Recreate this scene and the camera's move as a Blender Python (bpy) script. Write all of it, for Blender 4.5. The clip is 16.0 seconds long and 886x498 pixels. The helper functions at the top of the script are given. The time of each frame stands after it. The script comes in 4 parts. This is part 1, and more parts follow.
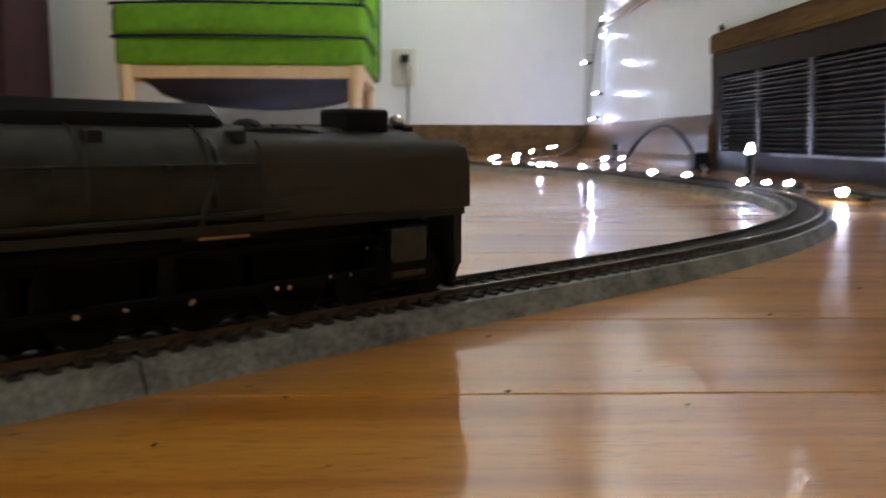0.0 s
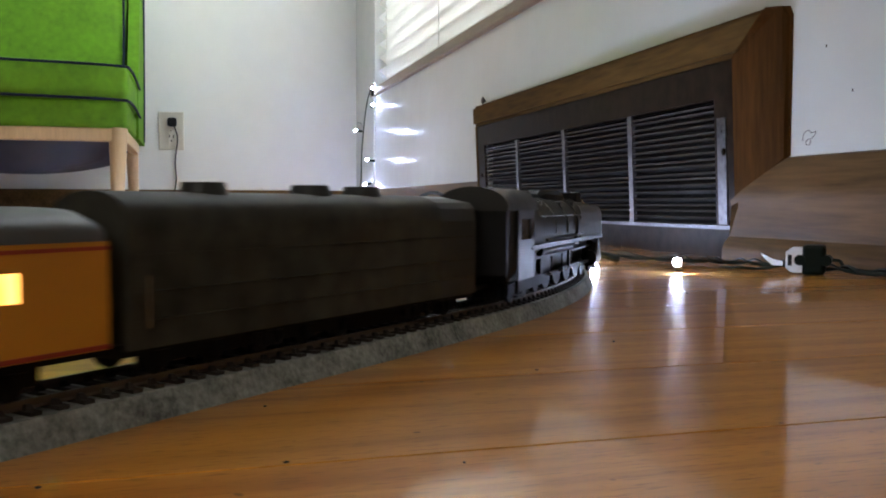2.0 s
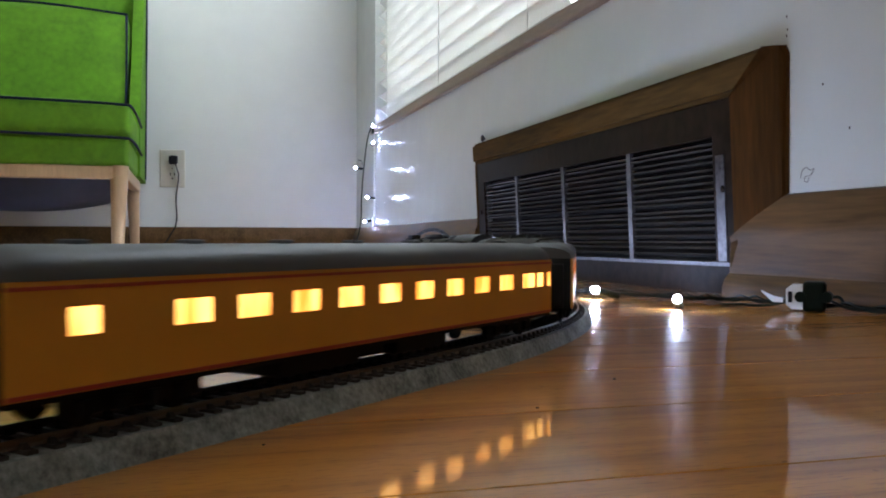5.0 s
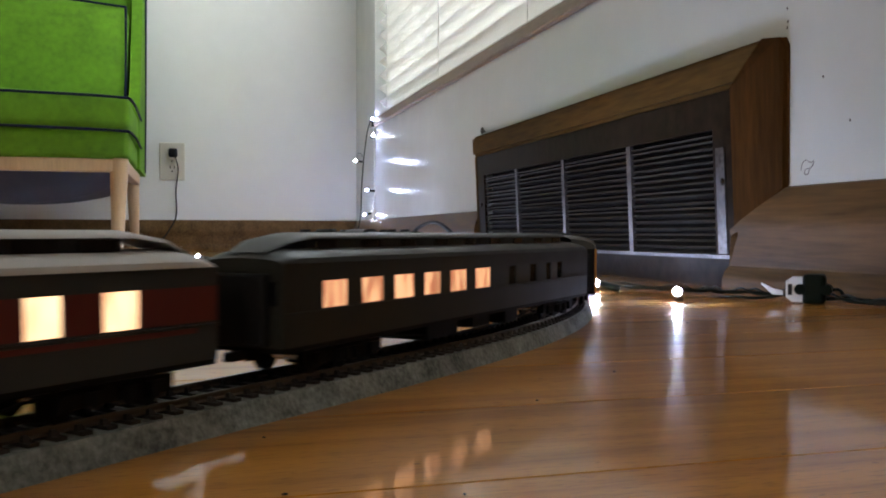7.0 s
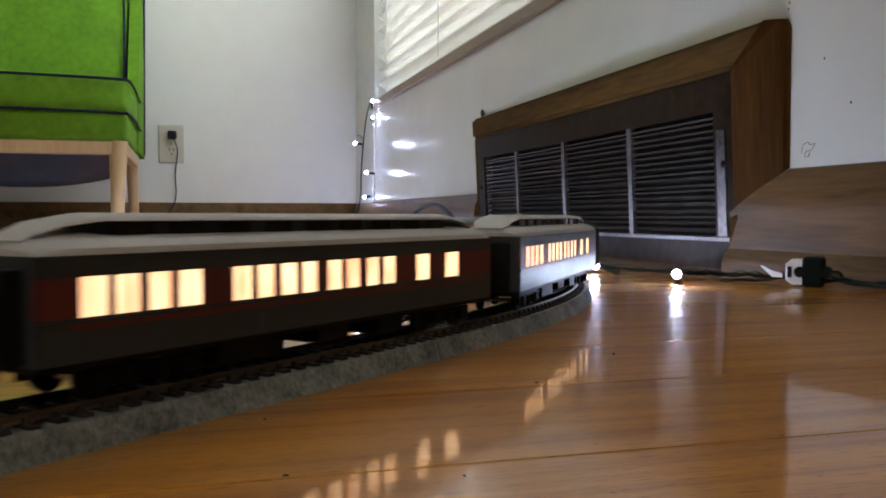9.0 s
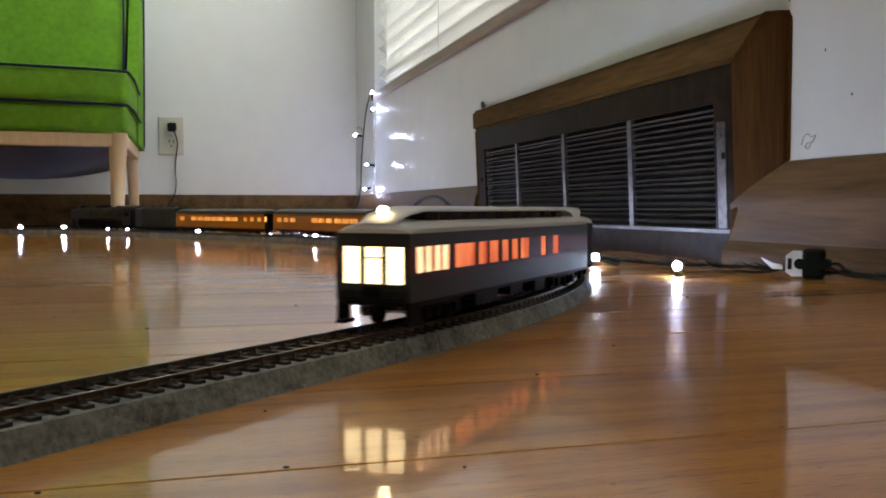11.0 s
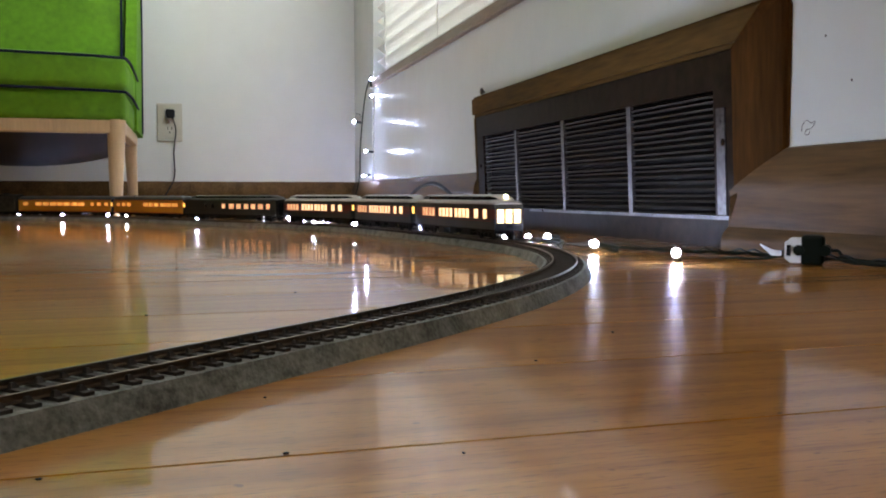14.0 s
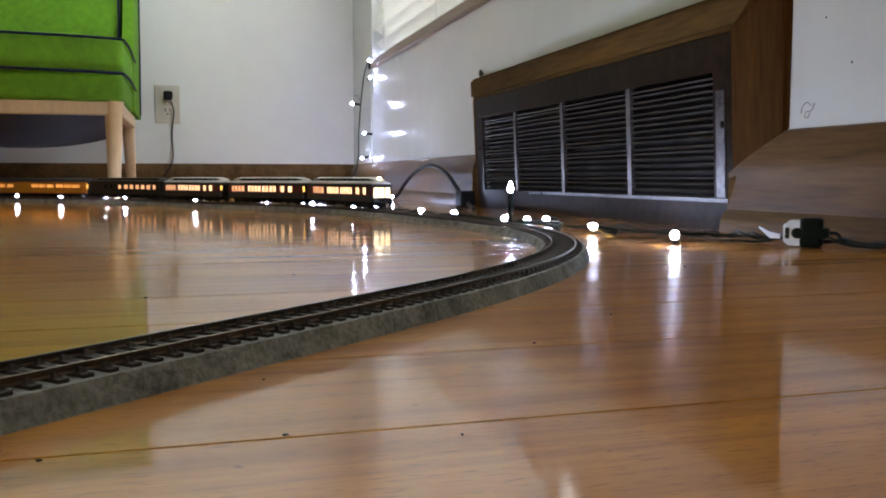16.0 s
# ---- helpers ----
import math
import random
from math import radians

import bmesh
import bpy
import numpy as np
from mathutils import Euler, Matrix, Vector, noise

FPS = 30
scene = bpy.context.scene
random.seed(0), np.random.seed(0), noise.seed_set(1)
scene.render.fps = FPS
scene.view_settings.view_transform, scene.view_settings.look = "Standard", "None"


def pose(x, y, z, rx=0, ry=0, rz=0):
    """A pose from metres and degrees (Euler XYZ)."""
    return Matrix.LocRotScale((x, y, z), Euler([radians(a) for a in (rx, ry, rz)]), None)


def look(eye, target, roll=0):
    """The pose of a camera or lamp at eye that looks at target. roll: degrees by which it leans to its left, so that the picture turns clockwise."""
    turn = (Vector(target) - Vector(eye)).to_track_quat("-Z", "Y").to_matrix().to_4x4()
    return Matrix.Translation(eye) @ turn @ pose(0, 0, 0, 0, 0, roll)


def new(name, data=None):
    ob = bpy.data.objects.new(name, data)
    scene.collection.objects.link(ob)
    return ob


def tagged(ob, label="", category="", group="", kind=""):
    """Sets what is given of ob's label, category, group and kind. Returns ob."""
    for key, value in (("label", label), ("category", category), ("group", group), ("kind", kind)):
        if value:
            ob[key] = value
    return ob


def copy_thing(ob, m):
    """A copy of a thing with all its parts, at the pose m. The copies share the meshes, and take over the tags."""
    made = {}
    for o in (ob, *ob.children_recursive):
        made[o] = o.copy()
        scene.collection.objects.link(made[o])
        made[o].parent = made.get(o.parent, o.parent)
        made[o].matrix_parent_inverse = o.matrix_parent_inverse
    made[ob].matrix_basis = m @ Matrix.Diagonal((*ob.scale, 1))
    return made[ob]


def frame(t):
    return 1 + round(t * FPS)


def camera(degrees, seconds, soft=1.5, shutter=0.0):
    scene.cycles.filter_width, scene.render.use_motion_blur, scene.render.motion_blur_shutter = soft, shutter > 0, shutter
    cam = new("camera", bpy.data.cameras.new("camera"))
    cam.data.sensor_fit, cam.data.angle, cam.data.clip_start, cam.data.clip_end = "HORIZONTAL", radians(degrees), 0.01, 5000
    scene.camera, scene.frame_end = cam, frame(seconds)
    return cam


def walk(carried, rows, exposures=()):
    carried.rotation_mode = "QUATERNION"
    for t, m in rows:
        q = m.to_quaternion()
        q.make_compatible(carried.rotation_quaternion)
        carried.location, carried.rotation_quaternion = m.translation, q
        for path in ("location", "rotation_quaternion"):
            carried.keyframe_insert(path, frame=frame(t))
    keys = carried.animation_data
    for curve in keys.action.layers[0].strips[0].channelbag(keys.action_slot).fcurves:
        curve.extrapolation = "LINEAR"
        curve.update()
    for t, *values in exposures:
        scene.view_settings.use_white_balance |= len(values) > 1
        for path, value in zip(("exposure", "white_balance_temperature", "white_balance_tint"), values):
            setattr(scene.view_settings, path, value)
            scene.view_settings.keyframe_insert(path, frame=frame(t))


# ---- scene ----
# ---- camera ----
cam = camera(53.66, 16.0, soft=1.9, shutter=0.5)
EYE = 0.0575
VIEW = """0 -1.50 -7.20 -0.10
0.5 -9.94 -5.02 0.06
1 -15.01 -5.56 0
1.5 -16.16 -3.69 -0.04
2 -16.15 -2.92 -0.10
2.5 -16.15 -1.85 -0.10
3 -16.20 -0.52 -0.07
3.5 -16.14 0.64 -0.05
4 -16.15 -0.48 -0.09
5.2 -16.16 -0.50 -0.06
6.5 -16.18 -0.68 -0.04
7 -16.16 -0.97 -0.02
7.5 -16.17 -1.08 0.02
8 -16.17 -1.54 -0.02
8.5 -16.17 -1.77 -0.01
9 -16.17 -2.11 -0.01
10.2 -16.16 -2.50 0
11.5 -16.16 -2.72 0
12 -16.16 -2.82 0
12.5 -16.16 -2.94 0.02
13 -16.16 -3.05 0.02
13.5 -16.16 -3.22 -0.02
14 -16.22 -3.50 0.04
14.5 -16.27 -3.82 0.03
15 -16.27 -3.98 0
15.5 -16.28 -4.22 0.01
16 -16.30 -4.65 0"""
rows = []
for line in VIEW.splitlines():
    t, yaw, pitch, roll = (float(v) for v in line.split())
    rows.append((t, pose(0, 0, EYE, 90 + pitch, roll, yaw)))
walk(cam, rows, exposures=[(0, 0.34, 6650, 10), (1.5, 0.38, 6550, 10), (2.5, 0.18, 6275, 10), (3.5, -0.04, 6000, 10), (4.2, -0.03, 6000, 10), (6.5, 0, 6450, 10), (9, -0.01, 6700, 10), (12, 0.03, 6750, 10), (16, 0.12, 6650, 10)])

# ---- light ----
world = bpy.data.worlds.new("world")
scene.world = world
world.use_nodes = True
sky = world.node_tree.nodes.new("ShaderNodeTexSky")
sky.sky_type, sky.sun_disc = "NISHITA", False
sky.sun_elevation, sky.sun_rotation = radians(40), radians(200)
world.node_tree.links.new(sky.outputs[0], world.node_tree.nodes["Background"].inputs[0])
world.node_tree.nodes["Background"].inputs[1].default_value = 0.1

WALL_X, WALL_Y = 0.57, 3.07          # the window wall and the end wall
WEST, SOUTH, CEIL = -2.9, -2.2, 2.45
WIN_Y0, WIN_Y1, WIN_Z0, WIN_Z1 = 1.0, 2.745, 0.42, 1.95
BACK_X0, BACK_X1, BACK_Z0, BACK_Z1 = -2.2, -0.9, 0.85, 2.05   # unseen opening added in the wall behind, for fill light


def area(name, at, target, sx, sy, watts, colour):
    lamp = bpy.data.lights.new(name, "AREA")
    lamp.shape, lamp.size, lamp.size_y, lamp.energy, lamp.color = "RECTANGLE", sx, sy, watts, colour
    ob = new(name, lamp)
    ob.matrix_world = look(at, target)
    return ob


area("daylight_side", (WALL_X + 0.005, 1.86, 1.38), (-2, 1.86, 1.1), 1.6, 1.02, 31, (0.83, 0.92, 1.0))
# added fill lamp in the unseen rear opening
area("fill_back", (-1.55, SOUTH + 0.02, 1.45), (-1.4, 2, 0.6), 1.2, 1.1, 0.3, (1.0, 0.95, 0.87))

# ---- materials ----


def material(name, colour, rough=0.5, metal=0.0, vary=0.12, scale=40.0, bump=0.0, bump_scale=200.0, bump_stretch=None, coat=0.0, stretch=(1, 1, 1), random_value=0.0, spec=0.5):
    m = bpy.data.materials.new(name)
    m.use_nodes = True
    nt = m.node_tree
    n, ln = nt.nodes, nt.links
    b = n["Principled BSDF"]
    b.inputs["Metallic"].default_value = metal
    b.inputs["Specular IOR Level"].default_value = spec
    b.inputs["Coat Weight"].default_value = coat
    b.inputs["Coat Roughness"].default_value = 0.08
    tc = n.new("ShaderNodeTexCoord")
    mp = n.new("ShaderNodeMapping")
    mp.inputs["Scale"].default_value = stretch
    ln.new(tc.outputs["Object"], mp.inputs[0])
    n1 = n.new("ShaderNodeTexNoise")
    n1.inputs["Scale"].default_value, n1.inputs["Detail"].default_value = scale, 6
    n2 = n.new("ShaderNodeTexNoise")
    n2.inputs["Scale"].default_value, n2.inputs["Detail"].default_value = scale * 0.14, 3
    ln.new(mp.outputs[0], n1.inputs[0])
    ln.new(mp.outputs[0], n2.inputs[0])
    add = n.new("ShaderNodeMath")
    add.operation = "ADD"
    ln.new(n1.outputs[0], add.inputs[0])
    ln.new(n2.outputs[0], add.inputs[1])
    rng = n.new("ShaderNodeMapRange")
    rng.inputs[1].default_value, rng.inputs[2].default_value = 0.6, 1.4
    rng.inputs[3].default_value, rng.inputs[4].default_value = 1 - vary, 1 + vary
    ln.new(add.outputs[0], rng.inputs[0])
    hsv = n.new("ShaderNodeHueSaturation")
    hsv.inputs["Color"].default_value = (*colour, 1)
    value = rng.outputs[0]
    if random_value:
        info = n.new("ShaderNodeObjectInfo")
        r2 = n.new("ShaderNodeMapRange")
        r2.inputs[3].default_value, r2.inputs[4].default_value = 1 - random_value, 1 + random_value
        ln.new(info.outputs["Random"], r2.inputs[0])
        mul = n.new("ShaderNodeMath")
        mul.operation = "MULTIPLY"
        ln.new(rng.outputs[0], mul.inputs[0])
        ln.new(r2.outputs[0], mul.inputs[1])
        value = mul.outputs[0]
    ln.new(value, hsv.inputs["Value"])
    ln.new(hsv.outputs[0], b.inputs["Base Color"])
    rr = n.new("ShaderNodeMapRange")
    rr.inputs[1].default_value, rr.inputs[2].default_value = 0.6, 1.4
    rr.inputs[3].default_value, rr.inputs[4].default_value = max(rough * 0.8, 0.02), min(rough * 1.2, 1)
    ln.new(add.outputs[0], rr.inputs[0])
    ln.new(rr.outputs[0], b.inputs["Roughness"])
    if bump:
        n3 = n.new("ShaderNodeTexNoise")
        n3.inputs["Scale"].default_value, n3.inputs["Detail"].default_value = bump_scale, 4
        mb = n.new("ShaderNodeMapping")
        mb.inputs["Scale"].default_value = bump_stretch or stretch
        ln.new(tc.outputs["Object"], mb.inputs[0])
        ln.new(mb.outputs[0], n3.inputs[0])
        bp = n.new("ShaderNodeBump")
        bp.inputs["Strength"].default_value, bp.inputs["Distance"].default_value = bump, 0.001
        ln.new(n3.outputs[0], bp.inputs["Height"])
        ln.new(bp.outputs[0], b.inputs["Normal"])
    return m


def glowing(name, colour, strength):
    m = bpy.data.materials.new(name)
    m.use_nodes = True
    b = m.node_tree.nodes["Principled BSDF"]
    b.inputs["Base Color"].default_value = (*colour, 1)
    b.inputs["Emission Color"].default_value = (*colour, 1)
    b.inputs["Emission Strength"].default_value = strength
    return m


def patchy_glow(name, colour, dark, strength, scale):
    """Curtained, lamp-lit panes: brighter and dimmer patches."""
    m = glowing(name, colour, strength)
    n, ln = m.node_tree.nodes, m.node_tree.links
    tc, no, mix = n.new("ShaderNodeTexCoord"), n.new("ShaderNodeTexNoise"), n.new("ShaderNodeMix")
    mix.data_type = "RGBA"
    no.inputs["Scale"].default_value, no.inputs["Detail"].default_value = scale, 2
    ramp = n.new("ShaderNodeMapRange")
    ramp.inputs[1].default_value, ramp.inputs[2].default_value = 0.35, 0.62
    folds = n.new("ShaderNodeMapping")
    folds.inputs["Scale"].default_value = (1, 1, 0.25)
    ln.new(tc.outputs["Object"], folds.inputs[0])
    ln.new(folds.outputs[0], no.inputs[0])
    ln.new(no.outputs[0], ramp.inputs[0])
    ln.new(ramp.outputs[0], mix.inputs[0])
    mix.inputs[6].default_value, mix.inputs[7].default_value = (*dark, 1), (*colour, 1)
    ln.new(mix.outputs[2], n["Principled BSDF"].inputs["Emission Color"])
    return m


def wood_floor(name, colour, dark):
    """Old varnished boards: broad streaky grain along x, fine pores, and a glossy, faintly rippled coat."""
    m = bpy.data.materials.new(name)
    m.use_nodes = True
    n, ln = m.node_tree.nodes, m.node_tree.links
    b = n["Principled BSDF"]
    b.inputs["Specular IOR Level"].default_value = 0.12
    b.inputs["Coat Weight"].default_value = 0.85
    tc, info = n.new("ShaderNodeTexCoord"), n.new("ShaderNodeObjectInfo")
    shift = n.new("ShaderNodeVectorMath")
    shift.operation = "MULTIPLY_ADD"
    ln.new(info.outputs["Random"], shift.inputs[0])
    shift.inputs[1].default_value = (7.0, 3.0, 0.0)
    ln.new(tc.outputs["Object"], shift.inputs[2])

    def cloud(stretch, detail, lo, hi, out_lo=0.0, out_hi=1.0, warp=0.0, own=True):
        mp, no, rg = n.new("ShaderNodeMapping"), n.new("ShaderNodeTexNoise"), n.new("ShaderNodeMapRange")
        mp.inputs["Scale"].default_value = stretch
        no.inputs["Scale"].default_value, no.inputs["Detail"].default_value, no.inputs["Distortion"].default_value = 1, detail, warp
        ln.new(shift.outputs[0] if own else tc.outputs["Object"], mp.inputs[0])
        ln.new(mp.outputs[0], no.inputs[0])
        ln.new(no.outputs[0], rg.inputs[0])
        for i, v in enumerate((lo, hi, out_lo, out_hi)):
            rg.inputs[1 + i].default_value = v
        return rg.outputs[0]

    def blend(fac, first, second):
        mx = n.new("ShaderNodeMix")
        mx.data_type = "RGBA"
        ln.new(fac, mx.inputs[0])
        for socket, v in ((mx.inputs[6], first), (mx.inputs[7], second)):
            if isinstance(v, tuple):
                socket.default_value = (*v, 1)
            else:
                ln.new(v, socket)
        return mx.outputs[2]

    grain = blend(cloud((3.5, 95, 95), 6, 0.38, 0.66, warp=0.8), colour, dark)
    pale = tuple(min(1.0, v * k) for v, k in zip(colour, (1.12, 1.22, 1.5)))
    grain = blend(cloud((4.0, 24, 24), 4, 0.46, 0.70, 0.0, 0.75), grain, pale)
    pores = blend(cloud((130, 900, 900), 2, 0.54, 0.74, 0.0, 0.6), grain, tuple(v * 0.45 for v in dark))
    spots = blend(cloud((160, 170, 170), 1, 0.755, 0.80, 0.0, 0.6), pores, tuple(v * 0.2 for v in dark))
    hsv = n.new("ShaderNodeHueSaturation")
    tone = n.new("ShaderNodeMapRange")
    tone.inputs[3].default_value, tone.inputs[4].default_value = 0.88, 1.10
    ln.new(info.outputs["Random"], tone.inputs[0])
    ln.new(tone.outputs[0], hsv.inputs["Value"])
    ln.new(spots, hsv.inputs["Color"])
    ln.new(hsv.outputs[0], b.inputs["Base Color"])
    b.inputs["Roughness"].default_value = 0.38
    ln.new(cloud((14, 40, 40), 3, 0.35, 0.7, 0.030, 0.075), b.inputs["Coat Roughness"])
    ripple = n.new("ShaderNodeBump")
    ripple.inputs["Strength"].default_value, ripple.inputs["Distance"].default_value = 0.5, 0.00022
    ln.new(cloud((9, 34, 34), 2, 0.3, 0.7), ripple.inputs["Height"])
    peel = n.new("ShaderNodeBump")
    peel.inputs["Strength"].default_value, peel.inputs["Distance"].default_value = 0.10, 0.00016
    ln.new(cloud((330, 420, 420), 2, 0.3, 0.7), peel.inputs["Height"])
    ln.new(ripple.outputs[0], peel.inputs["Normal"])
    ln.new(peel.outputs[0], b.inputs["Coat Normal"])
    ln.new(peel.outputs[0], b.inputs["Normal"])
    return m


M = dict(
    floor=wood_floor("varnished floor", (0.57, 0.240, 0.032), (0.38, 0.136, 0.015)),
    gap=material("floor joint", (0.06, 0.03, 0.015), 0.8),
    wall=material("cream wall paint", (0.725, 0.735, 0.69), 0.42, vary=0.035, scale=14, bump=0.12, bump_scale=260),
    wall_gloss=material("gloss wall paint", (0.69, 0.73, 0.70), 0.2, vary=0.04, scale=14, bump=0.25, bump_scale=12, bump_stretch=(1, 6, 0.6)),
    # walls out of view, coloured dark to hold down bounced light
    unseen_wall=material("dark tan unseen wall", (0.20, 0.18, 0.155), 0.6, vary=0.05, scale=14),
    ceiling=material("ceiling paint", (0.62, 0.61, 0.58), 0.9, vary=0.03),
    trim=material("stained wood trim", (0.115, 0.063, 0.024), 0.45, vary=0.6, scale=30, stretch=(6, 0.5, 6), bump=0.2, bump_scale=120, spec=0.1),
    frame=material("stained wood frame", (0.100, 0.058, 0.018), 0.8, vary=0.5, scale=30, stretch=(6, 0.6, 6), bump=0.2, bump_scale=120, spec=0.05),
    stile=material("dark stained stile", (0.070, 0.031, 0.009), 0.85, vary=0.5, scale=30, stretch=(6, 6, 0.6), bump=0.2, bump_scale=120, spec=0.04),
    reg_metal=material("brown enamelled steel", (0.020, 0.0125, 0.0078), 0.34, 0.0, spec=0.04, vary=0.6, scale=60, bump=0.35, bump_scale=70),
    slat=material("dusty brown steel slats", (0.030, 0.027, 0.022), 0.45, 0.0, vary=0.6, scale=150, spec=0.10),
    worn=material("worn and lit bare steel", (0.13, 0.122, 0.125), 0.33, 0.6, vary=0.8, scale=130, bump=0.3, bump_scale=160),
    black=material("matt black", (0.008, 0.008, 0.009), 0.6, vary=0.3, spec=0.2),
    duct_shade=material("duct shade black", (0.008, 0.008, 0.008), 0.9),
    sill=material("weathered sill", (0.33, 0.27, 0.20), 0.5, vary=0.25, scale=60, stretch=(4, 0.6, 4)),
    white=material("white paint", (0.8, 0.8, 0.78), 0.45, vary=0.04),
    plate=material("ivory plastic", (0.60, 0.57, 0.46), 0.35, vary=0.03),
    green=material("lime green upholstery", (0.112, 0.262, 0.017), 0.9, vary=0.3, scale=60, bump=0.5, bump_scale=700, spec=0.2),
    navy=material("navy piping", (0.004, 0.007, 0.030), 0.8, spec=0.2),
    beech=material("pale beech", (0.52, 0.37, 0.20), 0.45, vary=0.15, scale=40, stretch=(5, 5, 0.6)),
    dustcover=material("black dust cover", (0.065, 0.070, 0.082), 0.95, vary=0.3, scale=20),
    curtain=material("dark maroon cloth", (0.035, 0.012, 0.014), 0.95, vary=0.4, scale=30),
    ballast=material("grey ballast plastic", (0.225, 0.240, 0.220), 0.9, vary=0.75, scale=520, bump=0.5, bump_scale=900),
    tie=material("brown tie plastic", (0.026, 0.017, 0.010), 0.65, vary=0.25, scale=200),
    rail=material("nickel rail", (0.085, 0.055, 0.032), 0.5, 0.2, vary=0.3, scale=120),
    rail_top=material("polished rail head", (0.13, 0.105, 0.08), 0.42, 1.0, vary=0.3),
    wire=material("dark green wire", (0.004, 0.009, 0.006), 0.45, spec=0.25),
    plug_green=material("dark green plastic", (0.0015, 0.006, 0.0035), 0.5, spec=0.15),
    plug_white=material("white plastic", (0.75, 0.78, 0.78), 0.35),
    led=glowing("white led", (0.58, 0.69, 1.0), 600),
    # same bulbs farther off, given a weaker, bluer glow
    led_far=glowing("far white led", (0.54, 0.62, 1.0), 480),
    loco=material("graphite black loco paint", (0.022, 0.022, 0.020), 0.42, vary=0.2, scale=120, spec=0.3),
    loco_grey=material("grey loco paint", (0.040, 0.038, 0.029), 0.62, vary=0.7, scale=110, spec=0.15),
    deflector=material("grey deflector paint", (0.043, 0.037, 0.027), 0.6, vary=0.3, scale=100, spec=0.3),
    chassis=material("black chassis", (0.004, 0.0037, 0.0037), 0.55, spec=0.12),
    steel=material("bright steel", (0.55, 0.53, 0.5), 0.25, 1.0),
    yellow=material("armour yellow", (0.52, 0.22, 0.015), 0.42, vary=0.08, scale=90),
    red=material("red stripe", (0.30, 0.03, 0.015), 0.45),
    roof_grey=material("grey roof", (0.050, 0.051, 0.049), 0.5, vary=0.15),
    pullman=material("pullman green", (0.022, 0.022, 0.017), 0.45, vary=0.15, spec=0.3),
    coach_grey=material("coach grey", (0.036, 0.041, 0.043), 0.4, vary=0.12, spec=0.3),
    maroon=material("window band maroon", (0.11, 0.012, 0.010), 0.45),
    snow=material("snow white roof", (0.50, 0.48, 0.45), 0.7, vary=0.08, scale=100),
    pane_amber=patchy_glow("amber lit pane", (1.0, 0.50, 0.11), (0.50, 0.16, 0.015), 3.6, 150),
    pane_dim=patchy_glow("dim pane", (0.85, 0.36, 0.08), (0.30, 0.10, 0.02), 1.2, 160),
    pane_rose=patchy_glow("rose lit pane", (1.0, 0.52, 0.27), (0.36, 0.12, 0.06), 1.15, 260),
    pane_warm=patchy_glow("warm lit pane", (1.0, 0.70, 0.40), (0.72, 0.33, 0.17), 1.9, 190),
    pane_end=glowing("bright end pane", (1.0, 0.76, 0.42), 3.2),
    pane_red=patchy_glow("red curtained pane", (0.85, 0.22, 0.08), (0.4, 0.05, 0.03), 1.1, 160),
    tail=glowing("roof lamp glow", (1.0, 0.80, 0.45), 30),
    dark_glass=material("dark glass", (0.01, 0.01, 0.012), 0.08),
    # warm fill from behind, no known source
    rear_fill=glowing("warm rear fill glow", (1.0, 0.95, 0.86), 3.8),
    outside=glowing("bright overcast outside", (0.95, 0.98, 1.0), 7.5),
)
blind = bpy.data.materials.new("white blind slat")
blind.use_nodes = True
nt = blind.node_tree
bs = nt.nodes["Principled BSDF"]
bs.inputs["Base Color"].default_value = (0.85, 0.85, 0.83, 1)
bs.inputs["Roughness"].default_value = 0.5
tr = nt.nodes.new("ShaderNodeBsdfTranslucent")
tr.inputs[0].default_value = (0.85, 0.85, 0.82, 1)
mixs = nt.nodes.new("ShaderNodeMixShader")
mixs.inputs[0].default_value = 0.5
nt.links.new(bs.outputs[0], mixs.inputs[1])
nt.links.new(tr.outputs[0], mixs.inputs[2])
nt.links.new(mixs.outputs[0], nt.nodes["Material Output"].inputs[0])
M["blind"] = blind

# ---- mesh helpers ----


def mesh_of(name, bm, mat, smooth=False):
    me = bpy.data.meshes.new(name)
    bmesh.ops.recalc_face_normals(bm, faces=bm.faces)
    if smooth:
        for f in bm.faces:
            f.smooth = True
    bm.to_mesh(me)
    bm.free()
    me.materials.append(M[mat] if isinstance(mat, str) else mat)
    if smooth:
        me.set_sharp_from_angle(angle=radians(35))
    return me


def part(name, bm, mat, parent=None, label="", smooth=False):
    ob = new(name, mesh_of(name, bm, mat, smooth))
    ob.parent = parent
    if label:
        ob["label"] = label
    return ob


def thing(name, label, category, group="", kind="", at=(0, 0, 0)):
    ob = new(name)
    ob.location = at
    ob.empty_display_size = 0.02
    return tagged(ob, label, category, group, kind)


def box(bm, x0, x1, y0, y1, z0, z1, bevel=0.0, seg=2):
    r = bmesh.ops.create_cube(bm, size=1)
    vs = r["verts"]
    for v in vs:
        v.co = ((x0 + x1) / 2 + v.co.x * (x1 - x0), (y0 + y1) / 2 + v.co.y * (y1 - y0), (z0 + z1) / 2 + v.co.z * (z1 - z0))
    if bevel:
        es = list({e for v in vs for e in v.link_edges})
        bmesh.ops.bevel(bm, geom=es, offset=bevel, segments=seg, affect="EDGES", profile=0.5)
    return bm


def boxes(*specs, bevel=0.0):
    bm = bmesh.new()
    for s in specs:
        box(bm, *s, bevel=bevel)
    return bm


